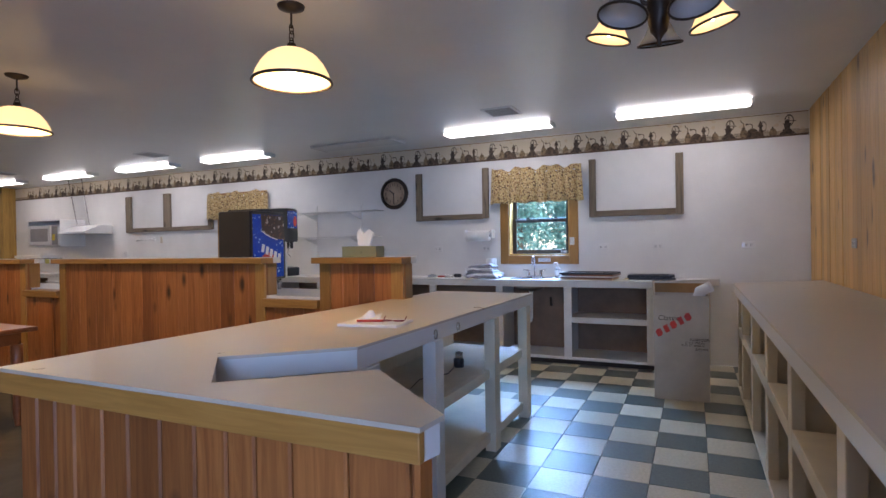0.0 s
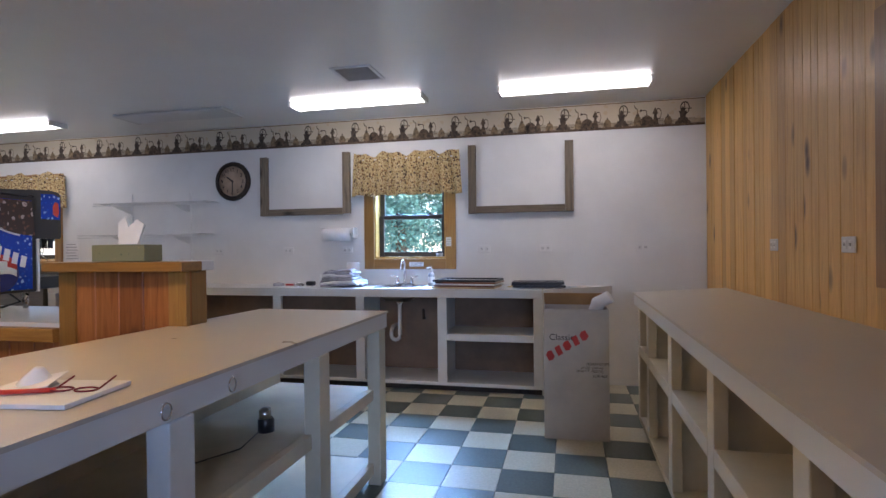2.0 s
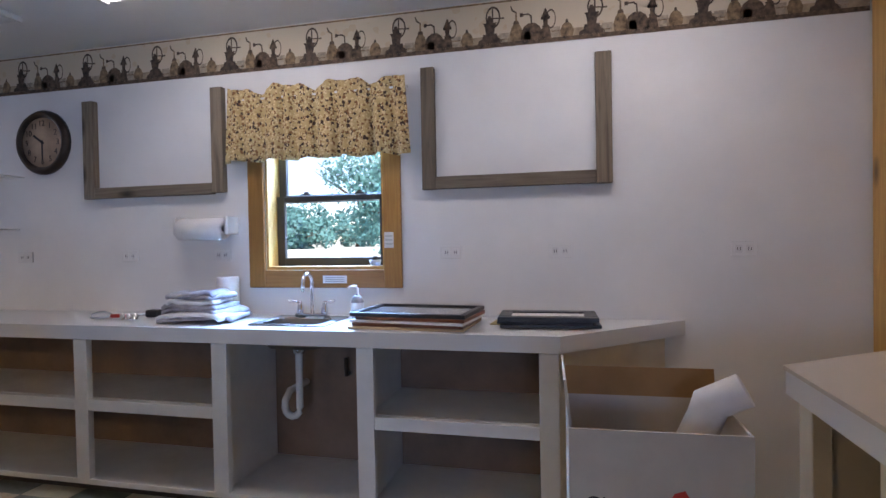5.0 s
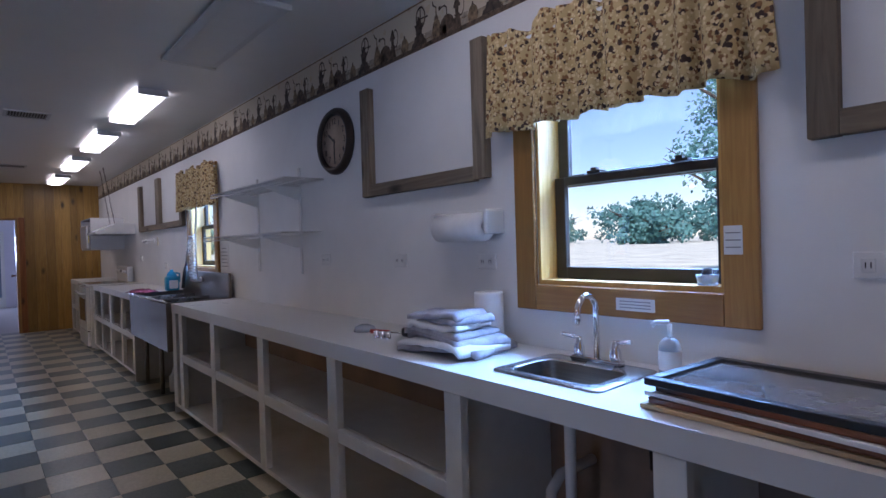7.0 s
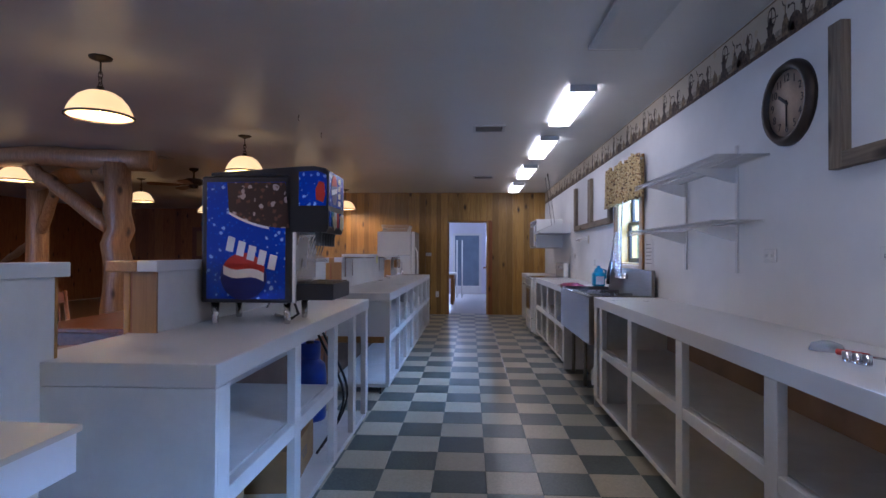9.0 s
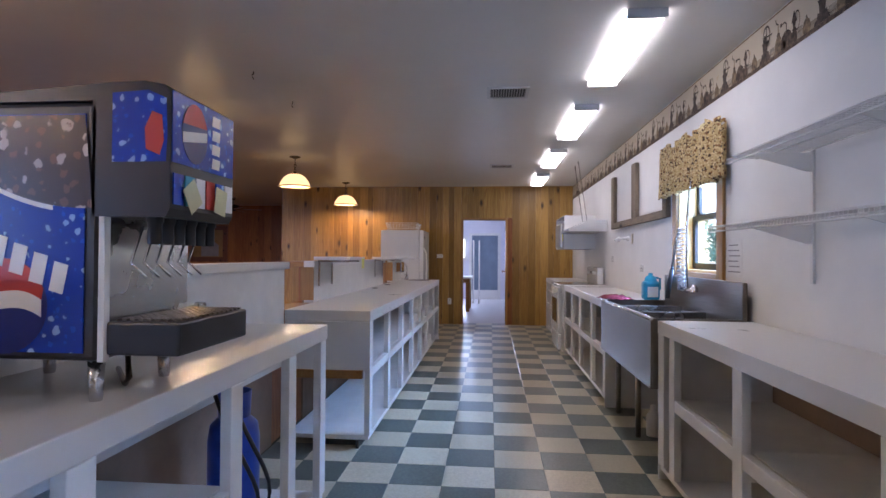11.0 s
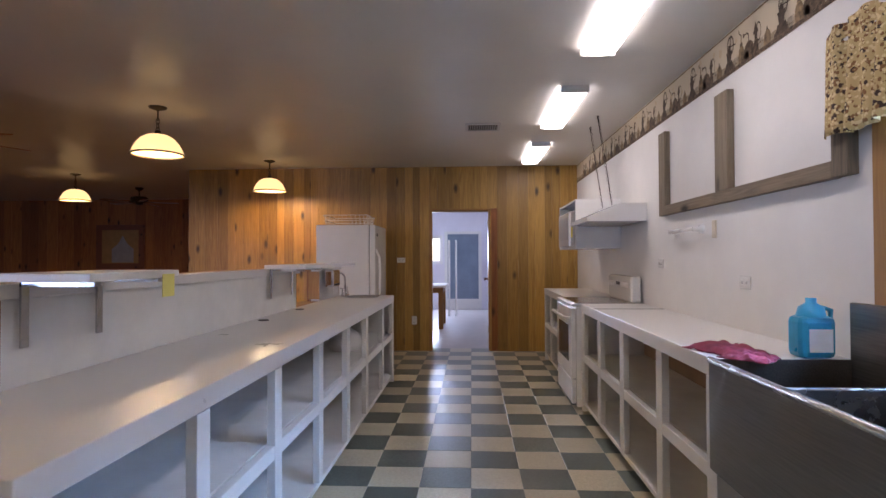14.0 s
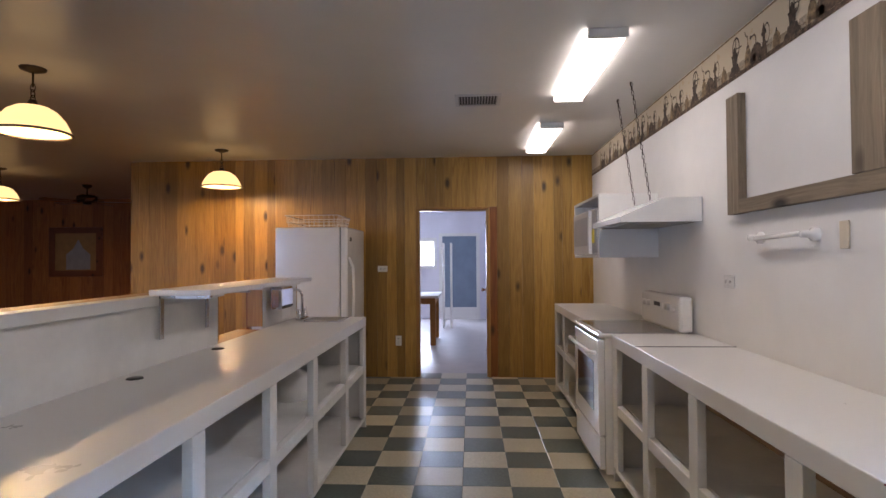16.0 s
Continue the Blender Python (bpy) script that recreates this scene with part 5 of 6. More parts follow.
cab = thing("microwave_cabinet", "white wall cabinet box holding a microwave oven", "cabinet", at=(-10.9, 6.4, 1.45))
K0, K1 = -11.42, -10.42
for q in ((K0, K0 + .02, 1.43, 1.93), (K1 - .02, K1, 1.43, 1.93), (K0 + .021, K1 - .021, 1.43, 1.45), (K0 + .021, K1 - .021, 1.91, 1.93)):
    part("panel", box(BM(), q[0], q[1], 6.19, NY - .004, q[2], q[3], 0.002), M_ENAMEL, cab)
mw = thing("microwave_oven", "white microwave oven with a yellow energy sticker", "microwave", at=(-10.9, 6.35, 1.452))
part("case", box(BM(), K0 + .06, K1 - .06, 6.2, 6.58, 1.452, 1.83, 0.006), M_ENAMEL, mw)
part("door", box(BM(), K0 + .07, K1 - .28, 6.17, 6.199, 1.46, 1.82, 0.006), M_ENAMEL, mw)
part("door_window", box(BM(), K0 + .12, K1 - .34, 6.166, 6.1695, 1.53, 1.77), M_VENT, mw)
part("keypad", box(BM(), K1 - .25, K1 - .09, 6.19, 6.199, 1.47, 1.81), M_VENT, mw)
part("sticker", box(BM(), K1 - .24, K1 - .16, 6.186, 6.1895, 1.55, 1.66), plain("yellow_sticker", (0.75, 0.6, 0.06), 0.6), mw)
rack = thing("wall_towel_bar", "small white plastic towel bar on the wall", "towel bar", at=(-8.7, NY, 1.5))
part("bar", tube(BM(), [(-8.9, NY - .05, 1.52), (-8.5, NY - .05, 1.53)], 0.012), M_ENAMEL, rack)
for x in (-8.93, -8.5):
    part("post", lathe(BM(), [(0.03, 0), (0.03, .02), (.016, .03), (.016, .065), (0, .07)], m=pose(x, NY, 1.525, 90, 0, 0), seg=14), M_ENAMEL, rack)
solid("wall_plate", box(BM(), -8.345, -8.295, NY - .012, NY - .001, 1.46, 1.57, 0.004), M_CREAM, "cream plastic phone jack plate", "wall plate")

# ---------------- fridge and basket ----------------
fr = thing("refrigerator", "white upright refrigerator with a curved handle", "refrigerator", at=(-12.1, 3.6, 0))
part("body", box(BM(), -12.55, -11.68, 3.16, 3.84, 0.02, 1.765, 0.012), M_ENAMEL, fr)
dr = part("door", box(BM(), -12.55, -11.68, 3.846, 3.92, 0.08, 1.765, 0.018), M_ENAMEL, fr)
part("handle", tube(BM(), [(-11.74, 3.92, 0.75), (-11.74, 3.965, 0.85), (-11.74, 3.975, 1.1), (-11.74, 3.965, 1.35), (-11.74, 3.92, 1.45)], 0.016, 8), M_ENAMEL, dr)
part("badge", box(BM(), -11.87, -11.79, 3.9205, 3.923, 1.62, 1.66), M_INK, dr, "small dark plain badge")
bk = thing("wire_basket", "white wire basket on top of the refrigerator", "basket", at=(-12.1, 3.5, 1.77))
b = BM()
for z, g in ((1.77, .0), (1.83, .02), (1.90, .035)):
    tube(b, [(-12.4 - g, 3.25 - g, z), (-11.85 + g, 3.25 - g, z), (-11.85 + g, 3.75 + g, z), (-12.4 - g, 3.75 + g, z), (-12.4 - g, 3.25 - g, z)], 0.004, 5)
for i in range(12):
    x = -12.4 + .05 * i
    for y, s in ((3.25, -1), (3.75, 1)):
        tube(b, [(x, y, 1.77), (x, y + s * .035, 1.90)], 0.0025, 4)
    tube(b, [(x, 3.25, 1.771), (x, 3.75, 1.771)], 0.0025, 4)
for i in range(10):
    y = 3.25 + .055 * i
    for x, s in ((-12.4, -1), (-11.85, 1)):
        tube(b, [(x, y, 1.77), (x + s * .035, y, 1.90)], 0.0025, 4)
part("wires", b, M_ENAMEL, bk)
bar_faucet(-10.55, 3.80, 0.94, "hand_sink_faucet", "chrome gooseneck faucet at the counter end")
hs = thing("hand_sink", "small stainless hand sink sunk in the counter end", "sink", at=(-10.55, 3.98, 0.94))
part("rim", box(BM(), -10.70, -10.36, 3.84, 4.16, 0.938, 0.944, 0.002), M_STEELL, hs)
part("basin", box(BM(), -10.67, -10.39, 3.87, 4.13, 0.9445, 0.946), M_STEEL, hs)

# ---------------- drinks dispenser ----------------
X0, X1, Y0, Y1, Z0, Z1 = -3.80, -3.42, 3.715, 4.17, 1.055, 1.675
sd = thing("drinks_dispenser", "soda fountain with blue splash panels and a steel front", "drinks dispenser", at=(-3.67, 3.95, 0.948))
part("cabinet", box(BM(), X0, X1, Y0, Y1, Z0, Z1, 0.012), M_BLACK, sd, "black cabinet")
prof = [(Y1 - .02, 1.40), (Y1 + .165, 1.40), (Y1 + .175, 1.42), (Y1 + .175, 1.69), (Y1 + .16, 1.712), (Y1 + .11, 1.722), (Y1 + .02, 1.72), (Y0 + .05, 1.69), (Y0 + .05, Z1 + .002), (Y1 - .02, Z1 + .002)]
TOX = Matrix(((0, 0, 1, 0), (1, 0, 0, 0), (0, 1, 0, 0), (0, 0, 0, 1)))
XH = X0 + .07                                 # the head stops short of the cabinet side
part("head", prism(BM(), prof, XH, X1, m=TOX), M_BLACK, sd)


def on_side(bm, pts, lift):
    """A flat print on the east side panel; points in (y, z)."""
    bm.faces.new([bm.verts.new((X1 + lift, y, z)) for y, z in pts])
    return bm


panel = part("side_print", box(BM(), X1 + .0005, X1 + .003, Y0 + .03, Y1 - .035, Z0 + .02, Z1 - .03), M_BLUE, sd, "blue splash print panel")
arc = [(Y0 + .14 + .30 * t, 1.50 - .17 * t + .09 * t * t) for t in [i / 12 for i in range(13)]]
part("cola_print", on_side(BM(), arc + [(Y1 - .036, Z1 - .032), (Y0 + .13, Z1 - .032)], .0036), M_BROWNP, panel, "brown fizzing cola print")
part("print_arc", on_side(BM(), [(y, z - .012) for y, z in arc[:9]] + [(y, z) for y, z in arc[:9]][::-1], .0042), M_PRINTW, panel)
cy, cz, cr = Y0 + .215, 1.185, .115
disc = [(cy + cr * math.cos(a), cz + cr * math.sin(a)) for a in [i * 6.2832 / 36 for i in range(36)]]
part("emblem_ground", on_side(BM(), disc, .0042), M_BLUEP, panel, "dark blue round emblem")
wave = [(-1 + 2 * i / 16) for i in range(17)]
half = [(cy + cr * u, cz + .005 - .03 * u + .015 * math.sin(u * 3)) for u in wave]
cap = [(cy + cr * math.cos(a), cz + cr * math.sin(a)) for a in [i * math.pi / 16 for i in range(1, 16)]]
part("emblem_red", on_side(BM(), [(y, z + .03) for y, z in half[1:-1]] + [(cy + (y - cy) * .98, max(z, cz + .04)) for y, z in cap[1:-1]], .005), M_RED, panel, "red half of the emblem")
part("emblem_white", on_side(BM(), [(y, z - .012) for y, z in half[1:-1]] + [(y, z + .03) for y, z in half[1:-1]][::-1], .0054), M_PRINTW, panel)
for i in range(5):
    y, z = Y0 + .125 + .052 * i, 1.372 - .022 * i
    part("emblem_bar", on_side(BM(), [(y, z - .06), (y + .036, z - .07), (y + .05, z), (y + .014, z + .01)], .0054), M_PRINTW, panel, "white slanted plain bar")
part("head_print", on_side(BM(), [(Y1 + .03, 1.53), (Y1 + .165, 1.53), (Y1 + .168, 1.6), (Y1 + .165, 1.68), (Y1 + .12, 1.70), (Y1 + .03, 1.695)], .001), M_BLUE, sd)
part("head_emblem", on_side(BM(), [(Y1 + .115, 1.56), (Y1 + .15, 1.545), (Y1 + .16, 1.58), (Y1 + .155, 1.64), (Y1 + .13, 1.65), (Y1 + .112, 1.61)], .002), M_RED, sd)
fp = box(BM(), XH + .004, X1 - .004, Y1 + .1755, Y1 + .178, 1.53, 1.70)
fpo = part("front_print", fp, M_BLUE, sd)
oval = [(.075 * math.cos(a) * .8, .075 * math.sin(a)) for a in [i * 6.2832 / 28 for i in range(28)]]
part("front_emblem", prism(BM(), oval, 0, .001, m=pose(-3.52, Y1 + .1785, 1.615, 90, 0, 180)), M_BLUEP, fpo)
part("front_emblem_red", prism(BM(), [(x * .95, max(y, .012 + .2 * x)) for x, y in oval[1:14]], .001, .002, m=pose(-3.52, Y1 + .1785, 1.615, 90, 0, 180)), M_RED, fpo)
part("front_emblem_white", prism(BM(), [(-.056, -.03), (.056, -.01), (.056, .015), (-.056, -.004)], .001, .0018, m=pose(-3.52, Y1 + .1785, 1.615, 90, 0, 180)), M_PRINTW, fpo)
for i in range(4):
    part("front_bar", prism(BM(), [(-.022, -.014), (.018, -.014), (.022, .014), (-.018, .014)], 0, .001, m=pose(-3.625, Y1 + .1785, 1.556 + .038 * i, 90, 0, 180)), M_PRINTW, fpo)
part("steel_front", box(BM(), X0 + .02, X1 - .02, Y1 + .001, Y1 + .012, Z0 + .03, 1.40), M_STEELL, sd, "brushed steel front")
part("edge_strip", box(BM(), X1 - .018, X1 + .002, Y1 + .001, Y1 + .016, Z0, 1.40), M_ENAMEL, sd)
for i in range(6):
    x = XH + .03 + i * .05
    part("nozzle", lathe(BM(), [(0.016, 0), (.016, .05), (.02, .055), (.02, .075)], c=(x, Y1 + .12, 1.335), seg=12), M_BLACK, sd)
    part("lever", tube(BM(), [(x, Y1 + .09, 1.38), (x, Y1 + .06, 1.29), (x, Y1 + .10, 1.255)], 0.0035, 6), M_CHROME, sd)
    part("flavour_card", box(BM(), x - .021, x + .021, Y1 + .176, Y1 + .179, 1.43, 1.505), (M_PRINTW, M_BLUE, M_RED, M_PRINTW, M_TEAL, M_BLUE)[i], sd)
for x, a in ((-3.50, 35), (-3.64, -10)):
    part("paper_tag", box(BM(), -.03, .03, 0, .001, -.035, .035, m=pose(x, Y1 + .186, 1.455, 0, a, 0)), plain("pale_yellow_tag", (0.7, 0.68, 0.42), 0.8), sd, "pale yellow paper tag")
tray = part("drip_tray", box(BM(), X0 + .02, X1 - .005, Y1 + .017, Y1 + .20, Z0 + .015, Z0 + .095, 0.006), M_BLACK, sd, "black drip tray")
b = BM()
for i in range(13):
    box(b, X0 + .04 + .025 * i, X0 + .046 + .025 * i, Y1 + .03, Y1 + .19, Z0 + .0955, Z0 + .101)
for i in range(8):
    box(b, X0 + .04, X1 - .02, Y1 + .032 + .021 * i, Y1 + .036 + .021 * i, Z0 + .0955, Z0 + .1005)
part("grille", b, M_STEEL, tray)
for x in (X0 + .05, X1 - .05):
    for y in (Y0 + .05, Y1 - .04):
        part("leg", lathe(BM(), [(.014, 0), (.016, .01), (.02, .106), (0, .106)], c=(x, y, .949), seg=12), M_STEELL, sd)
part("cable", tube(BM(), [(-3.6, 4.12, 1.05), (-3.55, 4.16, .99), (-3.62, 4.1, .957), (-3.8, 3.95, .957)], 0.008), M_BLACK, sd)
ho = thing("loose_line", "thin grey drinks line bent up from the counter", "hose", at=(-4.3, 3.72, 0.95))
part("line", tube(BM(), [(-4.25, 3.73, .95), (-4.33, 3.74, 1.02), (-4.45, 3.76, 1.07), (-4.55, 3.78, 1.085)], 0.006), M_VENT, ho)
part("connector", tube(BM(), [(-4.55, 3.78, 1.085), (-4.6, 3.785, 1.08)], 0.014, 8), M_STEELL, ho)

# under the service counter
tank = thing("gas_tank", "blue gas cylinder with a valve and collar", "gas tank", at=(-4.76, 3.86, 0.09))
part("cylinder", lathe(BM(), [(0, 0), (.11, 0), (.12, .02), (.12, .33), (.11, .40), (.06, .45), (.02, .46), (0, .46)], c=(-4.76, 3.86, .091), seg=24), M_TANK, tank)
part("collar", lathe(BM(), [(.075, 0), (.08, .12), (.076, .12), (.071, 0)], c=(-4.76, 3.86, .53), seg=20, closed=True), M_TANK, tank)
part("valve", lathe(BM(), [(0, 0), (.018, 0), (.018, .08), (.03, .085), (.03, .11), (0, .11)], c=(-4.76, 3.86, .55), seg=12), M_BLACK, tank)


def carton(x0, x1, y0, y1, z0, z1, label, mat, ang=0):
    e = thing("carton", label, "box", "cartons", at=((x0 + x1) / 2, (y0 + y1) / 2, z0))
    m = pose((x0 + x1) / 2, (y0 + y1) / 2, z0 + .001, 0, 0, ang)
    a, c, h = (x1 - x0) / 2, (y1 - y0) / 2, z1 - z0
    part("box_body", box(BM(), -a, a, -c, c, 0, h, 0.004, m=m), mat, e)
    part("tape", box(BM(), -a - .001, a + .001, -.025, .025, h * .8, h + .0015, m=m), M_BIRCH, e)
    for k in range(3):
        part("print_bar", box(BM(), -a * .3, a * (.1 + .1 * k), c + .0005, c + .0015, h * (.4 + .1 * k), h * (.43 + .1 * k), m=m), M_SASH, e)


carton(-4.05, -3.50, 3.75, 4.12, .09, .30, "brown cardboard carton under the counter", M_KRAFT, 6)
carton(-3.25, -2.75, 3.70, 4.0, .09, .34, "brown cardboard carton under the counter", M_KRAFT, -4)
rg = thing("pressure_pump", "steel carbonator pump with black hoses", "pump", at=(-3.75, 4.14, .3))
part("motor", lathe(BM(), [(0, 0), (.05, 0), (.05, .13), (.03, .14), (0, .14)], m=pose(-3.86, 4.05, .37, 0, 90, 0), seg=16), M_STEELL, rg)
part("base", box(BM(), -3.86, -3.7, 4.01, 4.09, .302, .325), M_BLACK, rg)
for k in range(2):
    part("hose", tube(BM(), [(-4.1 - .1 * k + .05 * math.sin(q * .5), 4.1 + .16 * math.sin(q * .22), .82 - .052 * q) for q in range(15)], 0.008), M_BLACK, rg)
bag = thing("plastic_bag", "translucent white plastic bag on the lower shelf", "bag", at=(-9.6, 4.0, .54))
part("bag_body", lathe(BM(), [(0, 0), (.13, .0), (.15, .06), (.12, .14), (.05, .19), (.03, .24), (.06, .27), (0, .25)], c=(-9.62, 4.02, .537), seg=18), M_PAPER, bag)
jb = thing("spray_bottle", "white plastic bottle on the shelf floor", "bottle", at=(-5.3, 6.3, .09))
part("bottle", lathe(BM(), [(0, 0), (.05, 0), (.05, .14), (.02, .19), (.02, .22), (0, .22)], c=(-6.35, 6.3, .001), seg=16), M_PAPER, jb)

# ---------------- tall carton ----------------
bx = thing("cup_carton", "tall open white cardboard carton of foam cups", "box", at=(0.0, 5.2, 0))
bmx = pose(0.0, 5.25, 0.001, 0, 0, 2)
w_, d_, h_ = 0.215, 0.16, 0.885
body = part("front_side", box(BM(), -w_, w_, -d_, -d_ + .006, 0, h_, m=bmx), M_CARD, bx)
for q in ((-w_, w_, d_ - .006, d_), (-w_, -w_ + .006, -d_ + .006, d_ - .006), (w_ - .006, w_, -d_ + .006, d_ - .006)):
    part("carton_side", box(BM(), *q, 0, h_, m=bmx), M_CARD, bx)
part("carton_bottom", box(BM(), -w_ + .006, w_ - .006, -d_ + .006, d_ - .006, 0.002, .01, m=bmx), M_CARD, bx)
part("back_flap", box(BM(), -w_, w_, 0, .005, 0, .085, m=bmx @ pose(0, d_ - .006, h_, -12, 0, 0)), M_KRAFT, bx, "brown inside of a raised flap")
part("side_flap", box(BM(), -.003, .003, -d_ + .01, d_ - .01, 0, .12, m=bmx @ pose(-w_ + .004, 0, h_, 0, -6, 0)), M_CARD, bx)
part("foam_sleeve", tube(BM(), [bmx @ Vector((.12, .02, h_ - .1)), bmx @ Vector((.16, .0, h_ + .03)), bmx @ Vector((.24, -.02, h_ + .075))], 0.055, 14, 0.045), M_PAPER, bx, "plastic-wrapped sleeve of cups")
for txt, s, x, z in (("Classic", .06, -.18, .675), ("FOAM CUPS", .028, .065, .508), ("24 OZ. (710 ml)", .022, .03, .484), ("25/20 CT. (500/CS)", .022, -.0, .462), ("3291404", .028, .105, .428)):
    writing("print", txt, s, bmx @ pose(x, -d_ - .0012, z, 90, 0, 0), M_INK, body)
for i in range(5):
    part("print_mark", prism(BM(), [(-.03, -.044), (.022, -.044), (.034, .044), (-.02, .044)] if i % 2 else [(-.036, -.036), (0, -.046), (.034, -.026), (.036, .038), (0, .046), (-.034, .026)], 0, .0012, m=bmx @ pose(-.172 + .056 * i, -d_, .568 + .035 * i, 90, -32, 0) @ Matrix.Scale(0.72, 4)), M_RED, body, "plain red slanted mark")

# ---------------- on the island and half wall ----------------
pad = thing("paper_pad", "white papers with a pen and reading glasses", "papers", at=(-1.38, 2.43, IZ))
pm = pose(-1.33, 2.41, IZ + .001, 0, 0, 8)
part("pad", box(BM(), -.155, .155, -.115, .115, 0, .012, 0.002, m=pm), M_PAPER, pad)
part("loose_sheet", prism(BM(), [(-.13, -.06), (.03, -.02), (.0, .09), (-.12, .05)], 0, .003, m=pm @ pose(0, 0, .026, 9, -7, 0)), M_PAPER, pad)
part("crumpled_tissue", lathe(BM(), [(0, 0), (.05, 0), (.035, .02), (.012, .05), (0, .05)], m=pm @ pose(-.05, .04, .013, 6, 12, 0), seg=9), M_PAPER, pad)
part("pen", tube(BM(), [pm @ Vector((-.08, -.05, .02)), pm @ Vector((.05, -.02, .02))], 0.006), M_RED, pad, "red pen")
b = BM()
for dx in (0.06, 0.125):
    tube(b, [pm @ Vector((dx + .028 * math.cos(a), -.01 + .02 * math.sin(a), .02)) for a in [i * .5236 for i in range(13)]], 0.0025, 5)
tube(b, [pm @ Vector((.04, .0, .02)), pm @ Vector((.02, .08, .03))], 0.0025, 5)
tube(b, [pm @ Vector((.152, .0, .02)), pm @ Vector((.13, .09, .03))], 0.0025, 5)
part("glasses", b, M_MAROON, pad, "dark red reading glasses")
tb = thing("tissue_box", "green and tan tissue box with a tissue pulled up", "tissue box", at=(-2.12, 3.56, 1.264))
part("carton", box(BM(), -2.30, -2.0, 3.50, 3.62, 1.2645, 1.345, 0.003), spots("leafy_box_print", (0.22, 0.22, 0.12), [(0.08, 0.12, 0.08), (0.3, 0.25, 0.12)], 0.7, 40.0, 0.05), tb)
b = BM()
prism(b, [(-.05, 0), (.05, .0), (.07, .10), (.03, .13), (-.01, .085), (-.035, .14), (-.065, .11)], -.008, .008, m=pose(-2.14, 3.56, 1.346, 78, 0, 8))
part("tissue", b, M_PAPER, tb)
pk = thing("pencil_sharpener", "small metal and black motor part with a wire", "tool", at=(-1.3, 3.0, .53))
part("body", lathe(BM(), [(0, 0), (.035, 0), (.035, .05), (.02, .07), (.02, .1), (0, .1)], c=(-1.32, 3.42, .531), seg=14), M_BLACK, pk)
part("cap", lathe(BM(), [(0, 0), (.025, 0), (.025, .035), (0, .045)], c=(-1.30, 3.38, .60), seg=12), M_STEELL, pk)
part("wire", tube(BM(), [(-1.34, 3.40, .536), (-1.3, 3.2, .536), (-1.4, 3.0, .536), (-1.35, 2.8, .536)], 0.003, 5), M_BLACK, pk)
pl = solid("sticky_note", box(BM(), -6.91, -6.83, 3.986, 3.988, 1.2, 1.285), plain("yellow_note", (0.75, 0.7, 0.2), 0.8), "small yellow sticky note hanging from the ledge", "note")
for x in (-8.35, -9.1):
    solid("cable_grommet", lathe(BM(), [(0, 0), (.035, 0), (.03, .006), (0, .006)], c=(x, 3.78, .9375), seg=18), M_BLACK, "round black cable grommet in the worktop", "grommet")

# ---------------- ceiling details ----------------
def vent(x0, x1, y0, y1, name="ceiling_vent"):
    e = thing(name, "grey louvred ceiling vent", "vent", "ceiling vents", at=((x0 + x1) / 2, (y0 + y1) / 2, CZ))
    b = BM()
    for q in ((x0, x1, y0, y0 + .025), (x0, x1, y1 - .025, y1), (x0, x0 + .025, y0 + .025, y1 - .025), (x1 - .025, x1, y0 + .025, y1 - .025)):
        box(b, *q, CZ - .012, CZ - .001)
    part("vent_frame", b, M_DEAD, e)
    part("backing", box(BM(), x0 + .025, x1 - .025, y0 + .025, y1 - .025, CZ - .004, CZ - .001), M_INK, e)
    k = 14
    for i in range(k):
        y = y0 + .03 + (y1 - y0 - .06) * i / (k - 1)
        part("slat", box(BM(), x0 + .026, x1 - .026, y - .005, y + .004, CZ - .011, CZ - .0045), M_VENT, e)


for q in ((-1.76, -1.44, 5.06, 5.40), (-6.82, -6.53, 5.06, 5.40), (-10.47, -10.18, 5.08, 5.43), (-8.35, -8.05, .4, .8)):
    vent(*q)
for x, y in ((-6.05, 3.35), (-6.82, 3.36)):
    hk = thing("ceiling_hook", "small dark hook screwed into the ceiling", "hook", "ceiling hooks", at=(x, y, CZ))
    part("hook", tube(BM(), [(x, y, CZ), (x, y, CZ - .02), (x + .02, y, CZ - .03), (x + .02, y, CZ - .045), (x - .005, y, CZ - .055)], 0.004, 6), M_BRONZE, hk)


def fan(x, y, a0):
    e = thing("ceiling_fan", "dark ceiling fan with five blades at rest", "ceiling fan", "ceiling fans", at=(x, y, CZ))
    part("canopy", lathe(BM(), [(0, 0), (.07, 0), (.065, -.03), (.02, -.06), (0, -.06)], c=(x, y, CZ), seg=20), M_BRONZE, e)
    part("rod", tube(BM(), [(x, y, CZ - .06), (x, y, CZ - .17)], .013), M_BRONZE, e)
    part("motor", lathe(BM(), [(0, 0), (.1, 0), (.145, -.02), (.15, -.08), (.11, -.10), (.07, -.11), (.06, -.15), (0, -.155)], c=(x, y, CZ - .165), seg=24), M_BRONZE, e)
    for i in range(5):
        m = pose(x, y, CZ - .275, 0, 0, a0 + 72 * i) @ pose(0, 0, 0, 10, 0, 0)
        part("blade", prism(BM(), [(.2, -.05), (.62, -.07), (.66, -.04), (.66, .04), (.62, .07), (.2, .05)], -.004, .004, m=m), M_TABLE, e, "dark wooden blade")
        part("blade_iron", box(BM(), .09, .24, -.018, .018, .005, .012, m=m), M_BRONZE, e)


fan(-9.25, 0.63, 12)
fan(-14.6, -1.0, 40)

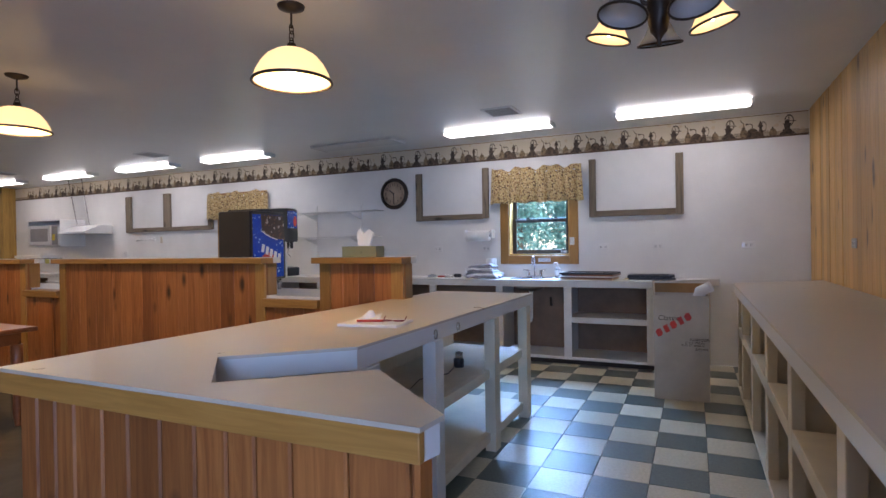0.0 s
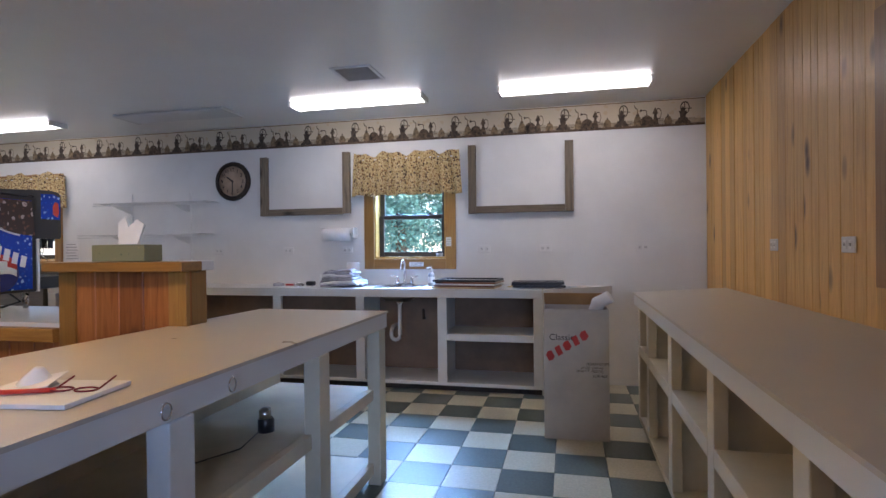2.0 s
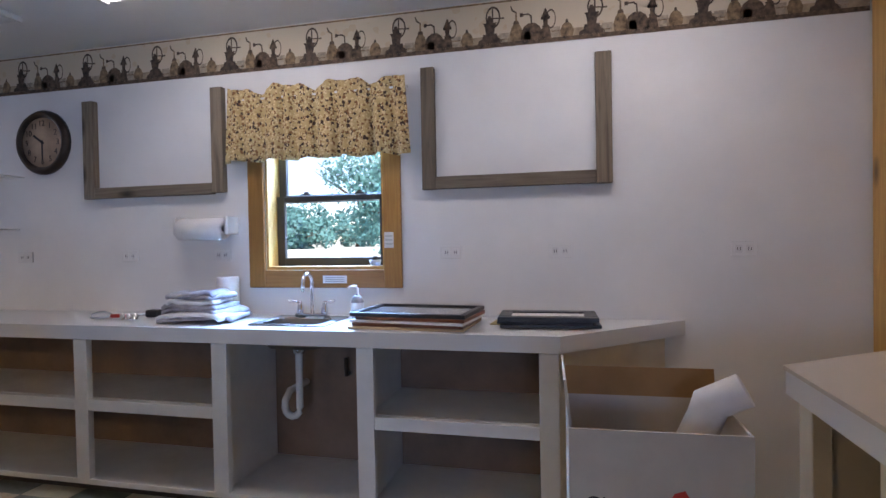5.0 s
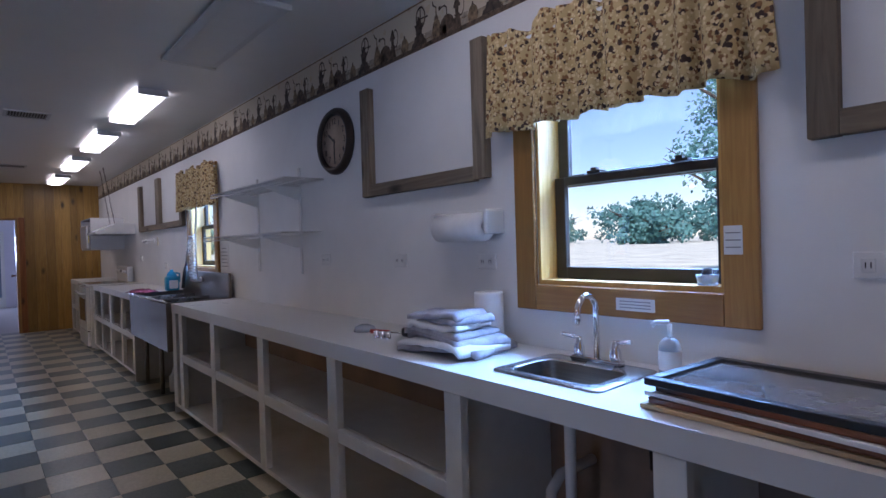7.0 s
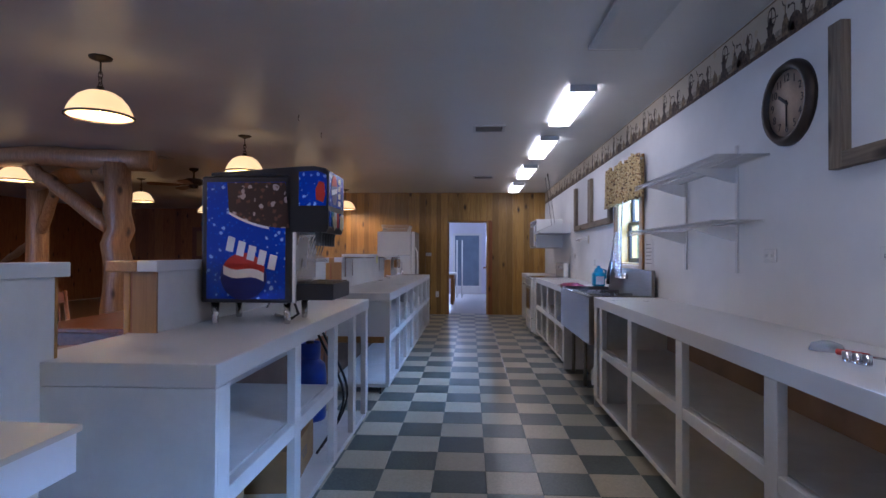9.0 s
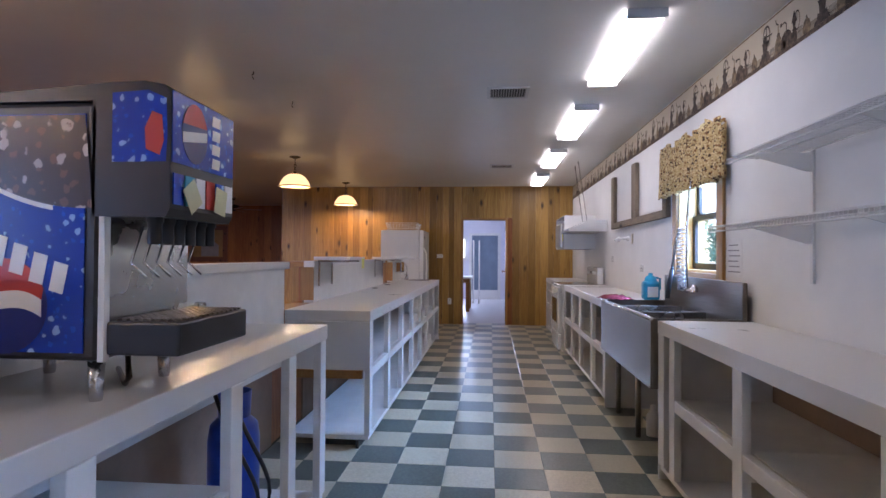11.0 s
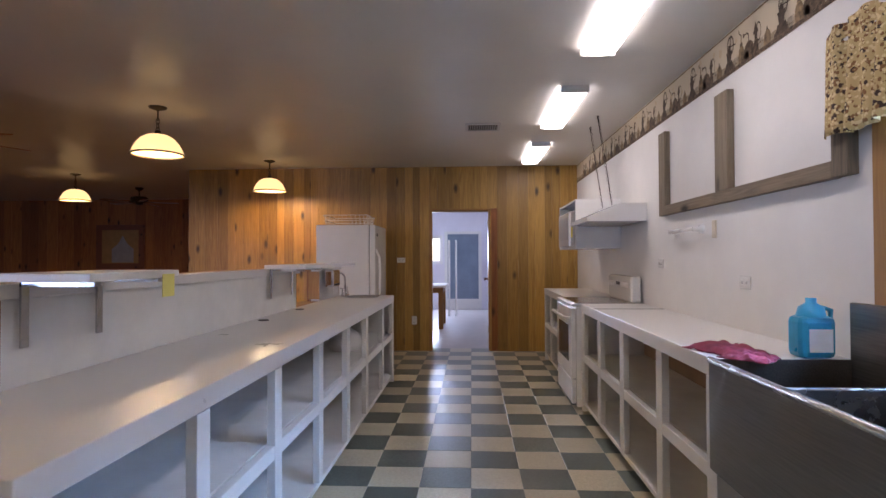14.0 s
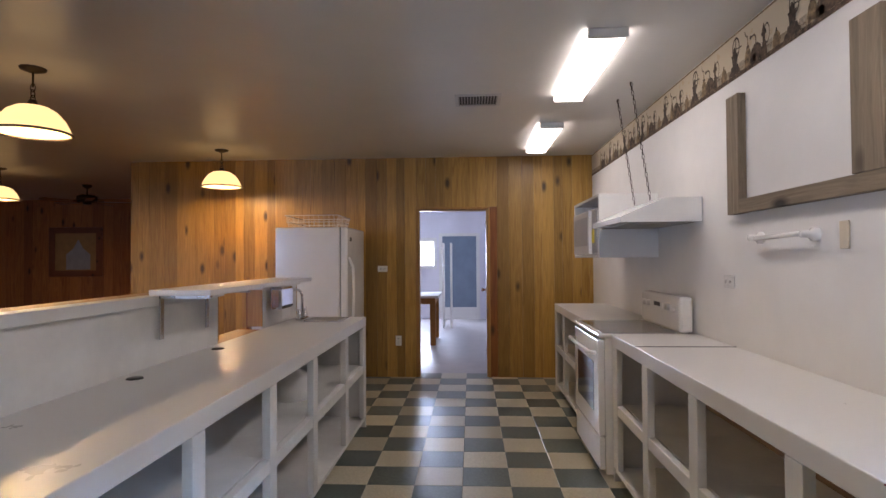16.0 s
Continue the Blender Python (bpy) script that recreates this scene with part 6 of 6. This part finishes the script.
ch = thing("chandelier", "bronze five-arm ceiling fixture with flared glass shades", "chandelier", at=(0.0, 2.33, CZ))
HX, HY, CH = 0.0, 2.33, CZ - 0.05
part("canopy", lathe(BM(), [(0, 0), (.07, 0), (.06, -.03), (0, -.04)], c=(HX, HY, CZ), seg=18), M_BRONZE, ch)
part("stem", lathe(BM(), [(.012, .03), (.012, -.2), (.035, -.25), (.04, -.33), (.045, -.4), (.03, -.47), (.02, -.48), (.008, -.5), (.012, -.515), (0, -.53)], c=(HX, HY, CH), seg=16), M_BRONZE, ch)
for i in range(5):
    a = math.radians(20 + 72 * i)
    ca, sa = math.cos(a), math.sin(a)
    arm = part("arm", tube(BM(), [(HX + .03 * ca, HY + .03 * sa, CH - .36), (HX + .10 * ca, HY + .10 * sa, CH - .31), (HX + .16 * ca, HY + .16 * sa, CH - .34), (HX + .17 * ca, HY + .17 * sa, CH - .37)], .009), M_BRONZE, ch)
    lit = i in (0, 2)
    m = pose(HX + .18 * ca, HY + .18 * sa, CH - .36) @ Matrix.Rotation(math.radians(14), 4, Vector((-sa, ca, 0)) * -1)
    sh = [(.03, 0), (.045, -.02), (.06, -.055), (.085, -.09)]
    part("shade", lathe(BM(), sh + [(r - .004, z) for r, z in sh[::-1]], m=m, seg=24), M_SHADE if lit else M_SOAP, arm, "lit flared glass shade" if lit else "unlit flared glass shade")
    part("rim", lathe(BM(), [(.083, -.088), (.09, -.088), (.09, -.096), (.083, -.096)], m=m, seg=24, closed=True), M_BRONZE, arm)
    if lit:
        part("bulb", lathe(BM(), [(0, -.02), (.015, -.03), (.022, -.06), (0, -.08)], m=m, seg=10), M_BULB, arm)

# ---------------- dining room ----------------
logs = thing("log_frame", "rustic frame of peeled tree trunks with braces", "log frame", at=(-7.5, .5, 0))


def log(pts, r, r2, name):
    rnd = random.Random(int(abs(pts[0][0] * 100 + pts[-1][1] * 37)))
    out = []
    P = [Vector(p) for p in pts]
    for a, c in zip(P, P[1:]):
        for k in range(5):
            out.append(a.lerp(c, k / 5) + Vector((rnd.uniform(-1, 1), rnd.uniform(-1, 1), rnd.uniform(-1, 1))) * r * .2)
    out.append(P[-1])
    part(name, tube(BM(), out, r, 14, r2), M_LOG, logs)


log([(-7.5, .56, 0), (-7.5, .56, 1.4), (-7.5, .55, 2.46)], .18, .15, "post")
log([(-9.3, -2.0, 0), (-9.3, -2.0, 2.5)], .17, .15, "post")
log([(-7.62, .98, 2.50), (-7.45, -.6, 2.53), (-7.5, -3.2, 2.54)], .135, .115, "beam")
log([(-7.5, .5, 2.36), (-8.4, -.8, 2.42), (-9.3, -2.1, 2.42)], .125, .11, "beam")
log([(-7.5, .46, 1.62), (-7.5, -.1, 2.02), (-7.5, -.72, 2.50)], .095, .085, "brace")
log([(-7.55, .5, 1.85), (-7.95, -.1, 2.38)], .08, .07, "brace")
log([(-9.3, -1.95, 1.6), (-8.75, -1.2, 2.38)], .085, .075, "brace")
log([(-9.3, -2.05, 1.5), (-9.7, -2.9, 1.15)], .07, .05, "brace")
log([(-7.5, -3.1, 0), (-7.5, -3.1, 2.5)], .15, .13, "post")


def table(x, y, w2, d2, label):
    e = thing("dining_table", label, "table", "dining tables", at=(x, y, 0))
    part("tabletop", box(BM(), x - w2, x + w2, y - d2, y + d2, .725, .76, 0.008), M_TABLE, e)
    part("apron", box(BM(), x - w2 + .08, x + w2 - .08, y - d2 + .08, y + d2 - .08, .63, .724), M_TABLE, e)
    for sx in (-1, 1):
        for sy in (-1, 1):
            part("leg", lathe(BM(), [(.022, 0), (.035, .1), (.028, .3), (.04, .5), (.04, .63), (0, .63)], c=(x + sx * (w2 - .1), y + sy * (d2 - .1), 0), seg=12), M_TABLE, e)


def chair():
    e = thing("dining_chair", "dark wooden dining chair with a shaped back rail", "chair", "dining chairs", at=(0, 0, 0))
    part("seat", box(BM(), -.21, .21, -.2, .21, .43, .46, 0.01), M_TABLE, e)
    for sx in (-.18, .18):
        part("front_leg", tube(BM(), [(sx, .17, 0), (sx, .17, .43)], .018), M_TABLE, e)
        part("back_post", tube(BM(), [(sx, -.19, 0), (sx, -.18, .45), (sx * 1.05, -.25, .95)], .018), M_TABLE, e)
    part("top_rail", prism(BM(), [(-.2, 0), (.2, 0), (.2, .07), (.1, .11), (0, .09), (-.1, .11), (-.2, .07)], -.012, .012, m=pose(0, -.245, .84, 98, 0, 0)), M_TABLE, e)
    part("mid_rail", box(BM(), -.18, .18, -.225, -.205, .62, .68), M_TABLE, e)
    for dx in (-.09, 0, .09):
        part("spindle", tube(BM(), [(dx, -.2, .46), (dx, -.24, .85)], .008, 6), M_TABLE, e)
    return e


table(-5.25, 2.2, .7, .42, "red-brown polished wooden dining table")
table(-8.6, 1.6, .6, .45, "red-brown wooden side table with papers on it")
c0 = None
for x, y, a in ((-5.5, 1.55, 5), (-4.9, 1.58, -8), (-6.2, 2.25, -90), (-6.6, .3, 30)):
    if c0 is None:
        c0 = chair()
        c0.matrix_world = pose(x, y, 0, 0, 0, a)
    else:
        copy_thing(c0, pose(x, y, 0, 0, 0, a))
ps = thing("paper_stack", "loose papers and magazines on the side table", "papers", at=(-8.6, 1.7, .76))
for k in range(4):
    part("sheet", box(BM(), -.2, .2, -.13, .13, 0, .008, m=pose(-8.5 + .06 * k, 1.75 - .05 * k, .762 + .009 * k, 0, 0, 25 * k)), (M_PAPER, M_CLOTH)[k % 2], ps)
pic = thing("framed_picture", "dark framed picture hung on the far boards", "picture", at=(RX, -2.6, 1.6))
part("frame", box(BM(), RX + .021, RX + .05, -3.22, -2.12, 1.12, 2.1, 0.005), M_TABLE, pic)
part("print", box(BM(), RX + .051, RX + .054, -3.08, -2.24, 1.24, 1.98), M_KRAFT, pic)
part("print_shape", prism(BM(), [(-.25, 0), (.25, 0), (.25, .3), (.1, .42), (.0, .6), (-.1, .42), (-.25, .3)], 0, .002, m=pose(RX + .0545, -2.6, 1.26, 90, 0, 90)), M_VENT, pic)

# ---------------- back room beyond the doorway ----------------
BX = -19.0
wall_with_holes("wall_back_room_end", "x", BX, BX - .2, 1.09, NY, 0, CZ, [(3.35, 4.32, 1.25, 1.85)], M_LAV, "lavender-white end wall of the back room")
solid("wall_back_room_south", box(BM(), BX, WX - .16, 1.09, 1.2, 0, CZ), M_LAV, "lavender-white wall of the back room", "wall", kind="structure")
solid("wall_back_room_lining", box(BM(), BX, WX - .16, NY - .02, NY - .001, 0, CZ - .001), M_LAV, "lavender-white wall of the back room", "wall", kind="structure")
wb = thing("window_4", "white-framed window of the back room", "window", kind="structure")
b = BM()
for q in ((3.28, 3.36, 1.18, 1.92), (4.31, 4.39, 1.18, 1.92), (3.36, 4.31, 1.18, 1.26), (3.36, 4.31, 1.84, 1.92)):
    box(b, BX, BX + .03, *q, 0.003)
part("window_frame", b, M_ENAMEL, wb)
part("pane", box(BM(), BX - .08, BX - .074, 3.35, 4.32, 1.25, 1.85), M_GLASS, wb).visible_shadow = False
gp = thing("folding_partition", "grey-blue sliding panel in a white frame", "partition", at=(BX, 4.9, 0))
part("panel", box(BM(), BX + .02, BX + .05, 4.52, 5.32, .28, 1.95), M_GREYPANEL, gp)
for q in ((4.44, 4.52, 0, 2.02), (5.32, 5.40, 0, 2.02)):
    part("frame_post", box(BM(), BX + .002, BX + .06, *q), M_ENAMEL, gp)
part("frame_head", box(BM(), BX + .002, BX + .06, 4.521, 5.319, 1.951, 2.02), M_ENAMEL, gp)
part("frame_base", box(BM(), BX + .002, BX + .055, 4.521, 5.319, 0, .279), M_ENAMEL, gp)
bt = thing("work_table", "light wooden table in the back room", "table", at=(-15.5, 4.2, 0))
part("tabletop", box(BM(), -16.1, -15.0, 3.5, 4.66, .78, .82, 0.004), M_PAPER, bt)
part("apron", box(BM(), -16.05, -15.05, 3.55, 4.6, .68, .779), M_TRIM, bt)
for x in (-16.0, -15.1):
    for y in (3.6, 4.56):
        part("leg", box(BM(), x - .045, x + .045, y - .045, y + .045, 0, .68, 0.006), M_TRIM, bt)
for y in (4.62, 4.78):
    fs = thing("white_stand", "tall white metal stand in the back room", "stand", "white stands", at=(-17.5, y, 0))
    for dx in (-.15, .15):
        part("post", tube(BM(), [(-17.5 + dx, y, 0), (-17.5 + dx, y, 1.75)], .02), M_ENAMEL, fs)
    for z in (.5, 1.74):
        part("bar", tube(BM(), [(-17.65, y, z), (-17.35, y, z)], .015), M_ENAMEL, fs)
# area lamp that stands in for sky light at the back room window
lamp("window_daylight", "AREA", look((BX + .05, 3.83, 1.55), (-13, 4.4, .8)), 60, (0.62, 0.78, 1.0), w=0.95, h=0.6)
# glowing box added out of view to brighten the back room
bl = thing("back_room_light", "unseen glowing box added to brighten the back room", "ceiling light", at=(-15.5, 3.2, CZ))
part("diffuser", box(BM(), -16.1, -14.9, 3.0, 3.3, CZ - .07, CZ - .002, 0.01), M_TUBE, bl)

# ---------------- floor tiles ----------------
TX, TY, TS = -7.446, 5.128, 0.3048
tiles = tagged(new("floor_tiles"), "checkerboard of dark green and cream vinyl tiles", "floor", kind="structure")


def tile_mesh(mat):
    g, h, e = 0.0008, 0.0, 0.0025
    s = TS
    b = BM()
    lo = [b.verts.new(p) for p in ((g, g, -.006), (s - g, g, -.006), (s - g, s - g, -.006), (g, s - g, -.006))]
    mi = [b.verts.new((v.co.x, v.co.y, -.0015)) for v in lo]
    hi = [b.verts.new(p) for p in ((g + e, g + e, h), (s - g - e, g + e, h), (s - g - e, s - g - e, h), (g + e, s - g - e, h))]
    b.faces.new(hi)
    for a, c in ((lo, mi), (mi, hi)):
        for i in range(4):
            b.faces.new((a[i], a[(i + 1) % 4], c[(i + 1) % 4], c[i]))
    return _mesh("tile", b, mat)


tm = {0: tile_mesh(M_TILE_D), 1: tile_mesh(M_TILE_L)}
rest = {0: ([], []), 1: ([], [])}
count = 0
for i in range(-18, 29):
    for j in range(-15, 5):
        x, y = TX + TS * i, TY + TS * j
        if x > EX or x + TS < WX + .02 or y + TS > NY + .2 or y < 0.55:
            continue
        if y < 3.3 and x < -2.3:
            continue
        k = (i + j) % 2
        near = (4.15 < y + TS and y < 6.1 and x < 0.45) or (x > -1.2 and x < .45 and y > 1.8)
        if near and count < 300:
            ob = new("tile", tm[k])
            ob.location = (x, y, 0)
            ob.parent = tiles
            count += 1
        else:
            vs, fs = rest[k]
            n0 = len(vs)
            vs += [(x + .003, y + .003, 0), (x + TS - .003, y + .003, 0), (x + TS - .003, y + TS - .003, 0), (x + .003, y + TS - .003, 0), (x + .001, y + .001, -.006), (x + TS - .001, y + .001, -.006), (x + TS - .001, y + TS - .001, -.006), (x + .001, y + TS - .001, -.006)]
            fs += [(n0, n0 + 1, n0 + 2, n0 + 3)] + [(n0 + a, n0 + 4 + a, n0 + 4 + (a + 1) % 4, n0 + (a + 1) % 4) for a in range(4)]
for k, mat in ((0, M_TILE_D), (1, M_TILE_L)):
    me = bpy.data.meshes.new("more_tiles")
    me.from_pydata(rest[k][0], [], rest[k][1])
    me.materials.append(mat)
    ob = new("more_tiles", me)
    ob.parent = tiles
    tagged(ob, kind="stuff")
